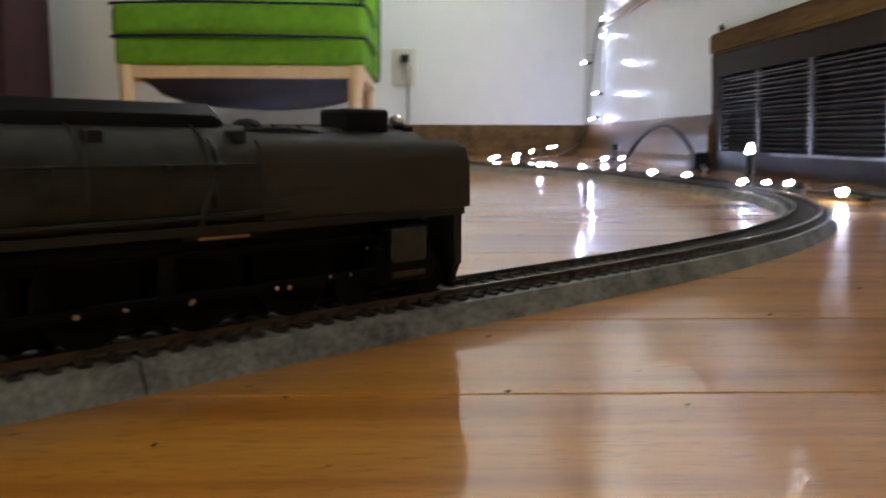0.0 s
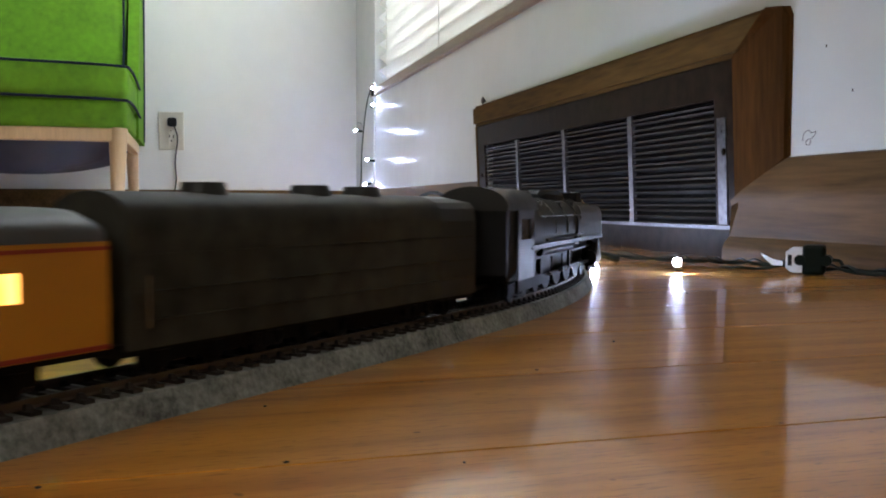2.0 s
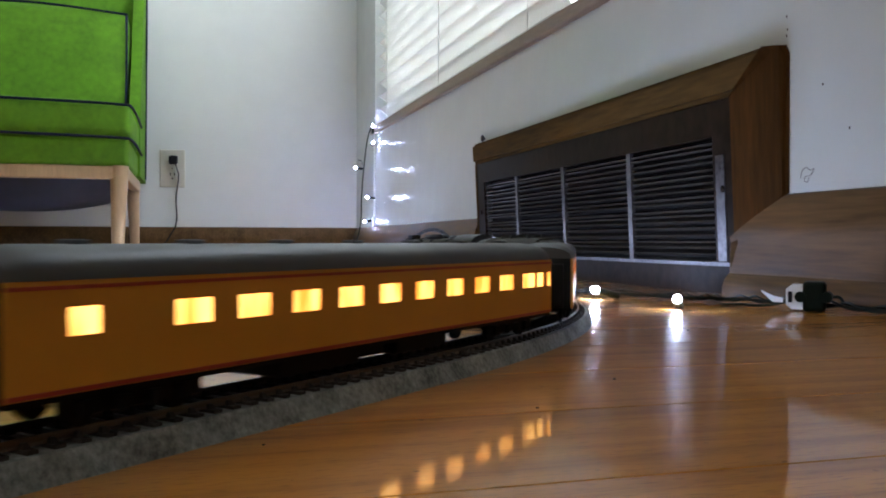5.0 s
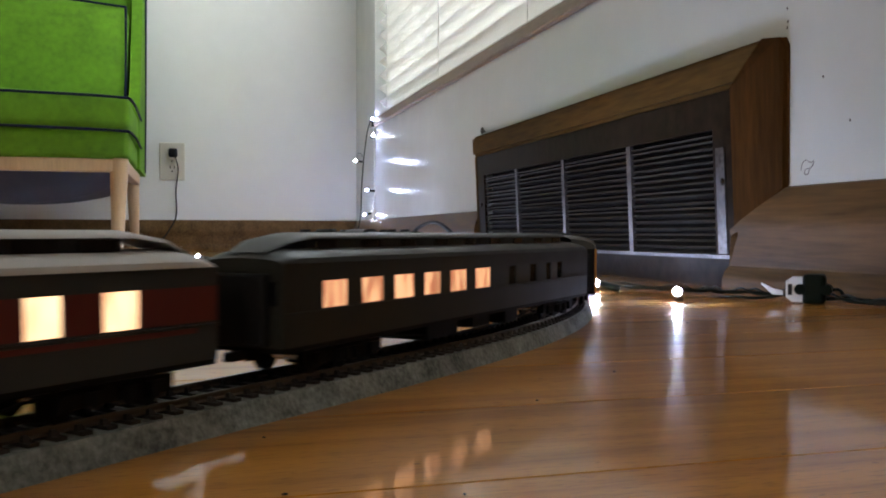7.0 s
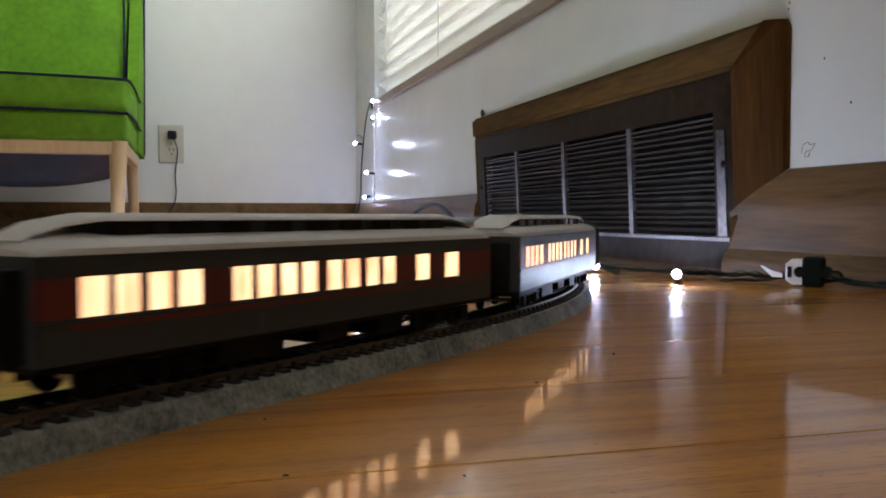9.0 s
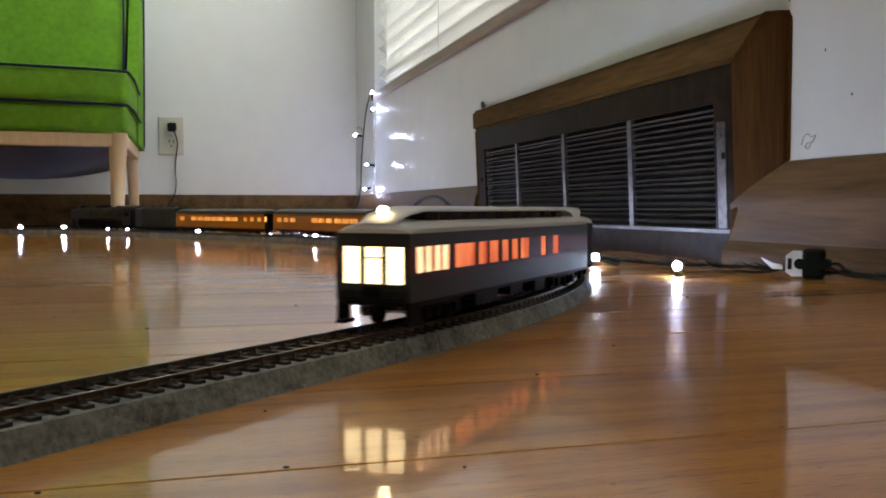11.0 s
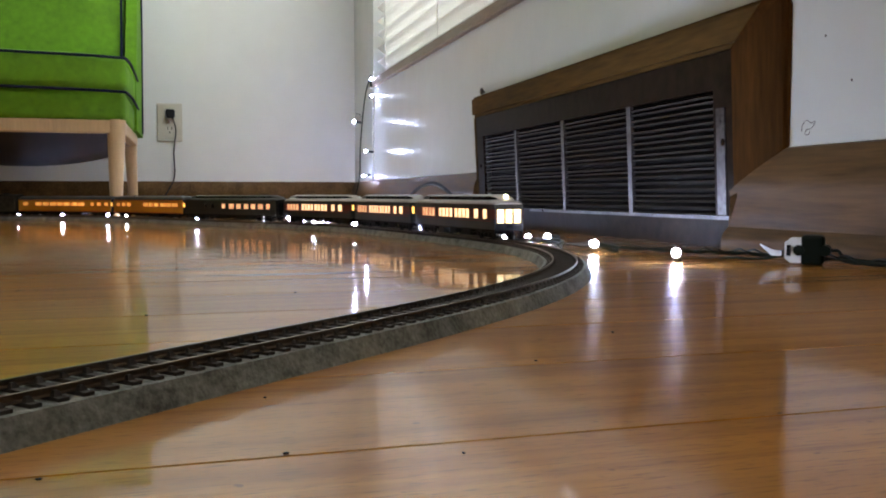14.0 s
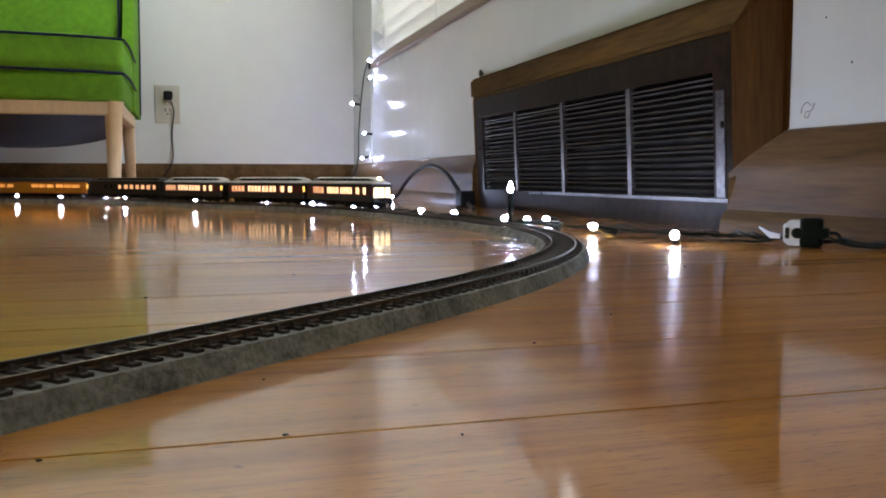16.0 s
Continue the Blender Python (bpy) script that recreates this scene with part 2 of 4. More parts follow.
def rod(bm, a, b, r0, r1=None, seg=12):
    a, b = Vector(a), Vector(b)
    r1 = r0 if r1 is None else r1
    m = Matrix.Translation((a + b) / 2) @ (b - a).to_track_quat("Z", "Y").to_matrix().to_4x4()
    bmesh.ops.create_cone(bm, cap_ends=True, segments=seg, radius1=r0, radius2=r1, depth=(b - a).length, matrix=m)
    return bm


def ball(bm, at, r, sx=1, sy=1, sz=1, u=12, v=8):
    bmesh.ops.create_uvsphere(bm, u_segments=u, v_segments=v, radius=r, matrix=Matrix.Translation(at) @ Matrix.Diagonal((sx, sy, sz, 1)))
    return bm


def loft(sections, closed=True):
    """Skin through rings of equally many points, capped."""
    bm = bmesh.new()
    rings = [[bm.verts.new(p) for p in ring] for ring in sections]
    k = len(rings[0])
    for a, b in zip(rings, rings[1:]):
        for i in range(k if closed else k - 1):
            bm.faces.new((a[i], a[(i + 1) % k], b[(i + 1) % k], b[i]))
    if closed:
        bm.faces.new(rings[0])
        bm.faces.new(rings[-1][::-1])
    return bm


def extrude_x(profile, x0, x1, taper=()):
    """A profile of (y, z) points drawn out along x; taper: extra (x, sy, sz, z_base) rings."""
    secs = [[(x0, y, z) for y, z in profile], [(x1, y, z) for y, z in profile]]
    return loft(secs)


def tube(points, r, seg=8, smooth_steps=6):
    """A round wire through points."""
    pts = [Vector(p) for p in points]
    path = []
    for i in range(len(pts) - 1):
        p0, p1, p2, p3 = pts[max(i - 1, 0)], pts[i], pts[i + 1], pts[min(i + 2, len(pts) - 1)]
        for k in range(smooth_steps):
            u = k / smooth_steps
            path.append(0.5 * ((2 * p1) + (p2 - p0) * u + (2 * p0 - 5 * p1 + 4 * p2 - p3) * u * u + (3 * p1 - p0 - 3 * p2 + p3) * u ** 3))
    path.append(pts[-1])
    rings = []
    for i, p in enumerate(path):
        d = (path[min(i + 1, len(path) - 1)] - path[max(i - 1, 0)])
        q = d.to_track_quat("Z", "Y").to_matrix()
        rings.append([p + q @ Vector((math.cos(a) * r, math.sin(a) * r, 0)) for a in [2 * math.pi * j / seg for j in range(seg)]])
    return loft(rings)


# ---- track line ----
KNOT_S = (-0.45, -0.095, 0.095, 0.285, 0.475, 0.665, 0.855, 1.14, 1.33, 1.52, 1.75, 1.995, 2.85)
KNOT_K = (0, -0.2, 1.106, 1.636, 1.742, 0.813, -0.194, 1.302, 1.016, -0.657, 0.17, 1.283, 0.381)
STEP = 0.004
LINE_S = np.arange(-2.6, 3.5, STEP)
bend = np.interp(LINE_S, KNOT_S, KNOT_K)
i0 = int(np.argmin(abs(LINE_S)))
heading = np.cumsum(bend) * STEP
heading = heading - heading[i0] + radians(42.73)
LINE_X, LINE_Y = np.cumsum(np.cos(heading)) * STEP, np.cumsum(np.sin(heading)) * STEP
LINE_X, LINE_Y = LINE_X - LINE_X[i0] + 0.0715, LINE_Y - LINE_Y[i0] + 0.3393
RAIL_Z = 0.0106


def on_line(s, off=0.0):
    """x, y and heading on the track line; off: metres to the outside (right) of it."""
    x, y, a = (float(np.interp(s, LINE_S, v)) for v in (LINE_X, LINE_Y, heading))
    return x + off * math.sin(a), y - off * math.cos(a), a


# where the front of the engine stands on the line, second by second
HEAD_T = (0, 0.5, 1, 1.5, 2, 2.5, 3.5, 4.2, 6.3, 7, 8, 9, 11.4, 12.5, 13.5, 14, 15, 16)
HEAD_S = (-0.0878, -0.0080, 0.0916, 0.1968, 0.3100, 0.4072, 0.6080, 0.7470, 1.1797, 1.3148, 1.5180, 1.7255, 2.2100, 2.4278, 2.6316, 2.7328, 2.9381, 3.1424)


def head(t):
    return float(np.interp(t, HEAD_T, HEAD_S))

# ---- structure ----
T = 0.14


def structure(name, bm, mat, label, smooth=False, category="structure"):
    return tagged(part(name, bm, mat, smooth=smooth), label, category, kind="structure")


floor = structure("floor", boxes((WEST - T, WALL_X + T, SOUTH - T, WALL_Y + T, -0.1, -0.004)), "gap", "varnished orange-brown plank floor", category="floor")
structure("ceiling", boxes((WEST - T, WALL_X + T, SOUTH - T, WALL_Y + T, CEIL, CEIL + 0.1)), "ceiling", "plain white painted ceiling", category="ceiling")
structure("wall_north", boxes((WEST - T, WALL_X + T, WALL_Y, WALL_Y + T, 0, CEIL)), "wall", "plain cream painted end wall", category="wall")
# west and south walls are unseen; their dark tan limits the bounce
structure("wall_west", boxes((WEST - T, WEST, SOUTH, WALL_Y, 0, CEIL)), "unseen_wall", "unseen side wall, dark tan to cut bounced light", category="wall")
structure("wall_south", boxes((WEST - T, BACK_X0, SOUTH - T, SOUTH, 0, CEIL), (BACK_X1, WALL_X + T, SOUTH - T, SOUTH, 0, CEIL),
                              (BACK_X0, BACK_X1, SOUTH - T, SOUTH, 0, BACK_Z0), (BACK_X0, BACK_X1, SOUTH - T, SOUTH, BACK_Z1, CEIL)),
          "unseen_wall", "unseen dark tan wall with an opening added for fill", category="wall")
# window wall: opening for the window, recess for the register
RY0, RY1 = 0.83, 1.645
structure("wall_east", boxes(
    (WALL_X, WALL_X + T, SOUTH, RY0, 0, CEIL), (WALL_X, WALL_X + T, WIN_Y1, WALL_Y, 0, CEIL),
    (WALL_X, WALL_X + T, WIN_Y0, WIN_Y1, WIN_Z1, CEIL),
    (WALL_X, WALL_X + T, RY1, WIN_Y1, 0, WIN_Z0),
    (WALL_X, WALL_X + T, WIN_Y0, RY1, 0.19, WIN_Z0), (WALL_X, WALL_X + T, RY0, WIN_Y0, 0.19, CEIL), (WALL_X, WALL_X + T, RY0, RY1, 0, 0.02), (WALL_X + 0.1, WALL_X + T, RY0, RY1, 0.02, 0.19)),
    "wall_gloss", "glossy pale painted wall under the window", category="wall")


def baseboard_profile():
    """(out, up) of the old moulded baseboard with its shoe."""
    return [(0, 0), (0.026, 0), (0.026, 0.010), (0.023, 0.018), (0.017, 0.024), (0.016, 0.046), (0.0155, 0.056),
            (0.017, 0.062), (0.0165, 0.072), (0.013, 0.084), (0.008, 0.095), (0.004, 0.1035), (0, 0.105)]


def baseboard_y(y0, y1):
    return loft([[(WALL_X - o, y, u) for o, u in baseboard_profile()] for y in (y0, y1)])


trim = structure("baseboard", baseboard_y(1.682, WALL_Y - 0.028), "trim", "dark stained wooden baseboard along the wall", True, "baseboard")
def mitred_baseboard():
    """Runs up to the register; its moulded top is cut back on a slope."""
    end = [0.8115 if u < 0.062 else 0.8115 - (u - 0.062) / 0.043 * 0.0755 for o, u in baseboard_profile()]
    return loft([[(WALL_X - o, SOUTH, u) for o, u in baseboard_profile()], [(WALL_X - o, 0.7, u) for o, u in baseboard_profile()], [(WALL_X - o, e, u) for (o, u), e in zip(baseboard_profile(), end)]])


structure("baseboard", mitred_baseboard(), "trim", "dark stained moulded baseboard beside the register", True, "baseboard")
structure("baseboard", loft([[(x, WALL_Y - o, u) for o, u in baseboard_profile()] for x in (WEST, WALL_X)]), "trim", "dark stained wooden baseboard along the end wall", True, "baseboard")

# window: frame, sill, panes, blinds
win = thing("window_1", "bright window with white venetian blinds", "window", kind="structure")
part("window_frame", boxes((WALL_X + 0.09, WALL_X + 0.13, WIN_Y0, WIN_Y1, WIN_Z0, WIN_Z0 + 0.05), (WALL_X + 0.09, WALL_X + 0.13, WIN_Y0, WIN_Y1, WIN_Z1 - 0.05, WIN_Z1),
                           (WALL_X + 0.09, WALL_X + 0.13, WIN_Y1 - 0.05, WIN_Y1, WIN_Z0 + 0.05, WIN_Z1 - 0.05), (WALL_X + 0.09, WALL_X + 0.13, WIN_Y0, WIN_Y0 + 0.05, WIN_Z0 + 0.05, WIN_Z1 - 0.05),
                           (WALL_X + 0.09, WALL_X + 0.13, 1.29, 1.36, WIN_Z0 + 0.05, WIN_Z1 - 0.05), bevel=0.003), "white", win)
sill = bmesh.new()
box(sill, WALL_X - 0.012, WALL_X + 0.135, WIN_Y0 - 0.05, WIN_Y1 + 0.025, WIN_Z0 - 0.023, WIN_Z0 + 0.001, 0.004)
part("window_sill", sill, "sill", win, "weathered wooden sill")
glass = bpy.data.materials.new("window glass")
glass.use_nodes = True
gb = glass.node_tree.nodes["Principled BSDF"]
gb.inputs["Transmission Weight"].default_value, gb.inputs["Roughness"].default_value = 1.0, 0.0
for y0, y1 in ((WIN_Y0 + 0.05, 1.29), (1.36, WIN_Y1 - 0.05)):
    pane = part("pane", boxes((WALL_X + 0.108, WALL_X + 0.112, y0, y1, WIN_Z0 + 0.05, WIN_Z1 - 0.05)), glass, win)
    pane.visible_shadow = False
structure("backdrop", boxes((WALL_X + 1.2, WALL_X + 1.21, -4.5, 6, -1.2, 4)), "outside", "overcast daylight outside the window", category="sky")
# added glowing panel, sends warm fill through the rear opening
structure("backdrop", boxes((-4.5, 1.5, SOUTH - 1.21, SOUTH - 1.2, -1.2, 4)), "rear_fill", "unseen glowing panel added behind the room for fill", category="sky")


def venetian(y0, y1, z_bottom):
    blind_ob = thing("venetian_blind", "white venetian blind with tilted slats in the window", "blind", "window blinds", at=(WALL_X + 0.030, (y0 + y1) / 2, 0))
    L = (y1 - y0) / 2
    part("head_rail", boxes((-0.02, 0.02, -L, L, WIN_Z1 - 0.045, WIN_Z1 - 0.005)), "white", blind_ob)
    part("bottom_rail", boxes((-0.016, 0.016, -L, L, z_bottom, z_bottom + 0.014), bevel=0.003), "blind", blind_ob)
    prof = []
    for k in range(7):
        u = (k / 6 - 0.5) * 0.05
        prof.append((u, 0.004 * (1 - (u / 0.025) ** 2)))
    tilt = radians(-44)
    ring = [(u * math.cos(tilt) - v * math.sin(tilt), u * math.sin(tilt) + v * math.cos(tilt)) for u, v in prof]
    ring += [(x + 0.0006, z - 0.0008) for x, z in ring[::-1]]
    me = mesh_of("slat", loft([[(x, y, z) for x, z in ring] for y in (-L, L)]), "blind", True)
    z = z_bottom + 0.034
    while z < WIN_Z1 - 0.06:
        s = new("slat", me)
        s.parent = blind_ob
        s.location = (0, 0, z)
        s.rotation_euler = (random.uniform(-0.002, 0.002), random.uniform(-0.05, 0.05), 0)
        z += 0.042
    for yy in (-L + 0.12, 0, L - 0.12):
        for xx in (-0.021, 0.021):
            part("ladder_cord", rod(bmesh.new(), (xx, yy, z_bottom), (xx, yy, WIN_Z1 - 0.04), 0.0008, seg=6), "white", blind_ob)
    return blind_ob


venetian(1.34, WIN_Y1 - 0.004, WIN_Z0 + 0.006)
venetian(WIN_Y0 + 0.02, 1.315, WIN_Z0 + 0.05)

# ---- register grille in its wooden frame ----


def register():
    r = thing("wall_register", "dark brown steel air register in a wooden frame", "air vent", kind="structure")
    y0, y1, z0, z1 = 0.813, 1.672, -0.001, 0.212       # outer edge of the steel
    top_x, bot_x = WALL_X - 0.013, WALL_X - 0.003

    def fx(z, out=0.0):
        return bot_x + (top_x - bot_x) * (z - z0) / (z1 - z0) - out

    def slab(bm, ya, yb, za, zb, front, back):
        secs = []
        for y in (ya, yb):
            secs.append([(fx(za, front), y, za), (fx(zb, front), y, zb), (fx(zb, back), y, zb), (fx(za, back), y, za)])
        b2 = loft(secs)
        me = bpy.data.meshes.new("tmp")
        b2.to_mesh(me)
        b2.free()
        bm.from_mesh(me)
        bpy.data.meshes.remove(me)
        return bm

    gy0, gy1, gz0, gz1 = 0.851, 1.634, 0.034, 0.173
    steel = bmesh.new()
    for s in ((y0, gy0, z0, z1), (gy1, y1, z0, z1), (gy0, gy1, gz1, z1), (gy0, gy1, z0, gz0)):
        slab(steel, *s, 0.002, -0.003)
    part("face_plate", steel, "reg_metal", r)
    # lip and end strip: wear, plus bulb light put into the pale colour
    part("lip", slab(bmesh.new(), 0.818, 1.40, gz0 - 0.0035, gz0 + 0.0005, 0.0035, -0.002), "worn", r, "worn lower lip with bulb light in its brightness")
    part("worn_edge", slab(bmesh.new(), 0.829, 0.845, 0.036, 0.152, 0.0032, 0.0), "worn", r, "worn end strip with bulb light in its pale colour")
    # solid block in place of the hollow; its near-black colour is the shade
    part("duct", boxes((WALL_X + 0.005, WALL_X + 0.10, gy0, gy1, 0.02, 0.19)), "duct_shade", r)
    for yb in (1.461, 1.259, 1.046):
        part("mullion", slab(bmesh.new(), yb - 0.0055, yb + 0.0055, gz0, gz1, 0.0015, -0.004), "worn", r, "narrow bright divider")
    n = 19
    pitch = (gz1 - gz0) / n
    me = mesh_of("slat", loft([[(0.0, y, 0.0), (-0.0012, y, 0.0022), (0.010, y, 0.0062), (0.0112, y, 0.004)] for y in (gy0, gy1)]), "slat")
    for i in range(n):
        z = gz0 + (i + 0.1) * pitch
        s = new("slat", me)
        s.parent = r
        s.location = (fx(z, -0.0005), 0, z)
        s.rotation_euler = (random.uniform(-0.0012, 0.0012), random.uniform(-0.12, 0.12), 0)
    for yy, zz in ((0.833, 0.115), (1.653, 0.115)):
        part("screw", ball(bmesh.new(), (fx(zz, 0.003), yy, zz), 0.004, 0.5, 1, 1), "reg_metal", r)
    # wooden surround
    wood = bmesh.new()
    slab(wood, 0.790, 1.683, z1 + 0.001, 0.253, 0.006, -0.035)
    for v in wood.verts:
        if v.co.y < 0.8 and v.co.z > 0.24:
            v.co.y = 0.7545
        elif v.co.y < 0.8:
            v.co.y = 0.8122
    bmesh.ops.bevel(wood, geom=[e for e in wood.edges if abs(e.verts[0].co.y - e.verts[1].co.y) > 0.5], offset=0.005, segments=2, affect="EDGES")
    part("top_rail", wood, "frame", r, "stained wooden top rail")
    outline = [(0.812, 0.0625), (0.737, 0.106), (0.737, 0.244), (0.742, 0.253), (0.755, 0.253), (0.812, z1 + 0.0005)]
    bm2 = loft([[(fx(z, o), y, z) for y, z in outline] for o in (0.005, -0.03)])
    for v in bm2.verts:
        if v.co.y < 0.745 and v.co.x < WALL_X:
            v.co.x = WALL_X - 0.005
    bmesh.ops.bevel(bm2, geom=[e for e in bm2.edges if e.verts[0].co.y < 0.744 and e.verts[1].co.y < 0.744 and abs(e.verts[0].co.x - e.verts[1].co.x) < 0.008], offset=0.004, segments=2, affect="EDGES")
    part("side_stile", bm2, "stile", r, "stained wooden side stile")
    part("end_stile", slab(bmesh.new(), 1.6725, 1.682, 0.0, z1, 0.003, -0.035), "frame", r)
    nail = rod(bmesh.new(), (WALL_X + 0.004, 1.664, 0.262), (WALL_X - 0.006, 1.664, 0.264), 0.0022, seg=8)
    part("nail", ball(nail, (WALL_X - 0.006, 1.664, 0.264), 0.004, 1, 1, 1.8), "worn", r)
    return r


register()
scrawl = []
for dy, dz in ((0.010, -0.003), (0.008, 0.004), (0.002, 0.007), (-0.003, 0.004), (-0.009, 0.005), (-0.004, -0.001), (0.003, -0.002), (0.005, -0.006), (0.000, -0.007), (-0.002, -0.003)):
    scrawl.append((WALL_X - 0.0003, 0.710 + dy, 0.122 + dz))
structure("wall_mark", tube(scrawl, 0.0003, 5, 4), "tie", "small dark pencil squiggle on the wall", category="mark")
for y, z in ((0.742, 0.262), (0.741, 0.268), (0.742, 0.281), (0.690, 0.205), (0.655, 0.16), (0.60, 0.21)):
    structure("wall_speck", ball(bmesh.new(), (WALL_X, y, z), 0.0011, 0.4, 1, 1.3, 8, 5), "tie", "tiny dark speck on the painted wall", category="mark")

# ---- outlet on the end wall ----


def wall_outlet():
    o = thing("wall_outlet", "ivory duplex wall outlet with a plug in it", "outlet", at=(-0.0535, WALL_Y, 0.300))
    part("cover_plate", boxes((-0.0405, 0.0405, -0.006, 0, -0.063, 0.063), bevel=0.003), "plate", o)
    for dz in (0.026, -0.026):
        b = bmesh.new()
        rod(b, (0, -0.0085, dz), (0, -0.005, dz), 0.0175, seg=24)
        part("receptacle", b, "plate", o)
    for dx in (-0.0065, 0.0065):
        part("slot", boxes((dx - 0.0014, dx + 0.0014, -0.0093, -0.008, -0.024, -0.014)), "black", o)
    part("slot", rod(bmesh.new(), (0, -0.0093, -0.033), (0, -0.008, -0.033), 0.0028), "black", o)
    part("screw", ball(bmesh.new(), (0, -0.007, 0), 0.0035, 1, 0.4, 1), "steel", o)
    return o


OUTLET = wall_outlet()
cord_pts = [(-0.049, WALL_Y - 0.030, 0.327), (-0.040, WALL_Y - 0.032, 0.302), (-0.034, WALL_Y - 0.016, 0.27), (-0.042, WALL_Y - 0.012, 0.2), (-0.040, WALL_Y - 0.02, 0.13),
            (-0.055, WALL_Y - 0.028, 0.085), (-0.10, WALL_Y - 0.04, 0.03), (-0.2, WALL_Y - 0.06, 0.004), (-0.5, WALL_Y - 0.09, 0.004)]
cord = part("cord", tube(cord_pts, 0.0022), "black", OUTLET, "thin black power cord", True)
cord.location = -OUTLET.location
pl = bmesh.new()
box(pl, -0.065, -0.036, WALL_Y - 0.034, WALL_Y - 0.0105, 0.313, 0.342, 0.006)
part("plug", pl, "black", cord)

# ---- chair ----


def soft_box(x0, x1, y0, y1, z0, z1, r=0.02, crown=0.0):
    bm = bmesh.new()
    box(bm, x0, x1, y0, y1, z0, z1, r, 4)
    bmesh.ops.subdivide_edges(bm, edges=[e for e in bm.edges if e.calc_length() > 0.1], cuts=8, use_grid_fill=True)
    cx, cy, cz = (x0 + x1) / 2, (y0 + y1) / 2, (z0 + z1) / 2
    for v in bm.verts:
        u = max(0, 1 - abs((v.co.x - cx) / (x1 - x0) * 2) ** 4)
        w = max(0, 1 - abs((v.co.z - cz) / (z1 - z0) * 2) ** 4)
        d = noise.noise(v.co * 7) * 0.006
        v.co.y += (d - crown * u * w) if v.co.y < cy else d
        if v.co.z > cz:
            v.co.z += crown * 0.6 * u + noise.noise(v.co * 9) * 0.004
    return bm


def armchair():
    c = thing("slipper_chair", "armless lime green chair with navy piping and pale legs", "chair", at=(-0.438, 2.17, 0))
    hw = 0.306
    part("seat_cushion", soft_box(-hw, hw, 0.0, 0.60, 0.297, 0.382, 0.022, 0.012), "green", c, smooth=True)
    part("seat_base", soft_box(-hw + 0.004, hw - 0.004, 0.012, 0.62, 0.232, 0.300, 0.014, 0.004), "green", c, smooth=True)
    back = soft_box(-hw + 0.035, hw - 0.035, 0.44, 0.60, 0.38, 0.715, 0.03, 0.02)
    for v in back.verts:
        v.co.y += (v.co.z - 0.38) * 0.22
    part("back_cushion", back, "green", c, smooth=True)
    shell = soft_box(-hw, hw, 0.60, 0.70, 0.235, 0.84, 0.02, 0.0)
    for v in shell.verts:
        v.co.y += max(0, v.co.z - 0.38) * 0.25
    part("back_shell", shell, "green", c, smooth=True)
    for sx in (-1, 1):
        secs = []
        for y, z1 in ((0.38, 0.36), (0.50, 0.56), (0.62, 0.78), (0.72, 0.835)):
            xa, xb = sx * (hw - 0.028), sx * (hw + 0.002)
            secs.append([(xa, y, 0.236), (xb, y, 0.236), (xb, y, z1), (xa, y, z1)])
        part("side_wing", loft(secs), "green", c)
        part("piping", tube([(sx * (hw + 0.003), 0.655, 0.245), (sx * (hw + 0.003), 0.70, 0.42), (sx * (hw + 0.002), 0.80, 0.83)], 0.0038), "navy", c, "navy blue piping", True)
        part("piping", tube([(sx * (hw - 0.038), 0.435, 0.40), (sx * (hw - 0.038), 0.475, 0.58), (sx * (hw - 0.040), 0.506, 0.71)], 0.0035), "navy", c, "navy blue piping", True)
    for z, dy in ((0.300, -0.004), (0.378, 0.0)):
        part("piping", tube([(-hw + 0.01, 0.3, z), (-hw - 0.002, 0.04, z), (-hw + 0.03, dy - 0.004, z), (-0.1, dy - 0.012, z + 0.002), (0.1, dy - 0.012, z), (hw - 0.03, dy - 0.006, z - 0.003), (hw + 0.003, 0.05, z - 0.004), (hw + 0.003, 0.45, z)], 0.0033), "navy", c, "navy blue piping", True)
    part("piping", tube([(-hw + 0.04, 0.502, 0.708), (0, 0.492, 0.722), (hw - 0.04, 0.504, 0.708)], 0.0035), "navy", c, "navy blue piping", True)
    part("apron", boxes((-hw + 0.03, hw - 0.03, 0.018, 0.045, 0.203, 0.234), bevel=0.003), "beech", c, "pale wooden front rail")
    part("apron", boxes((-hw + 0.03, hw - 0.03, 0.585, 0.612, 0.203, 0.234), bevel=0.003), "beech", c, "pale wooden back rail")
    for sx in (-1, 1):
        part("side_rail", boxes((sx * (hw - 0.02) - 0.012, sx * (hw - 0.02) + 0.012, 0.045, 0.585, 0.203, 0.234), bevel=0.003), "beech", c)
        part("leg", rod(bmesh.new(), (sx * (hw - 0.026), 0.035, 0.234), (sx * (hw - 0.030), 0.022, 0), 0.0215, 0.0125, 20), "beech", c, "round tapered pale wooden leg", True)
        part("leg", rod(bmesh.new(), (sx * (hw - 0.028), 0.58, 0.234), (sx * (hw - 0.024), 0.62, 0), 0.019, 0.012, 20), "beech", c, "round tapered pale wooden leg", True)
    # sagging cloth under the seat
    g = bmesh.new()
    n = 14
    vs = [[g.verts.new((-hw + 0.035 + (2 * hw - 0.07) * i / n, 0.05 + 0.53 * j / n, 0.212 - 0.082 * math.sin(math.pi * i / n) ** 0.4 * (1 - 0.15 * j / n) * min(1, j / 3) ** 0.6 + 0.004 * noise.noise((i * 0.7, j * 0.7, 0)))) for j in range(n + 1)] for i in range(n + 1)]
    for i in range(n):
        for j in range(n):
            g.faces.new((vs[i][j], vs[i + 1][j], vs[i + 1][j + 1], vs[i][j + 1]))
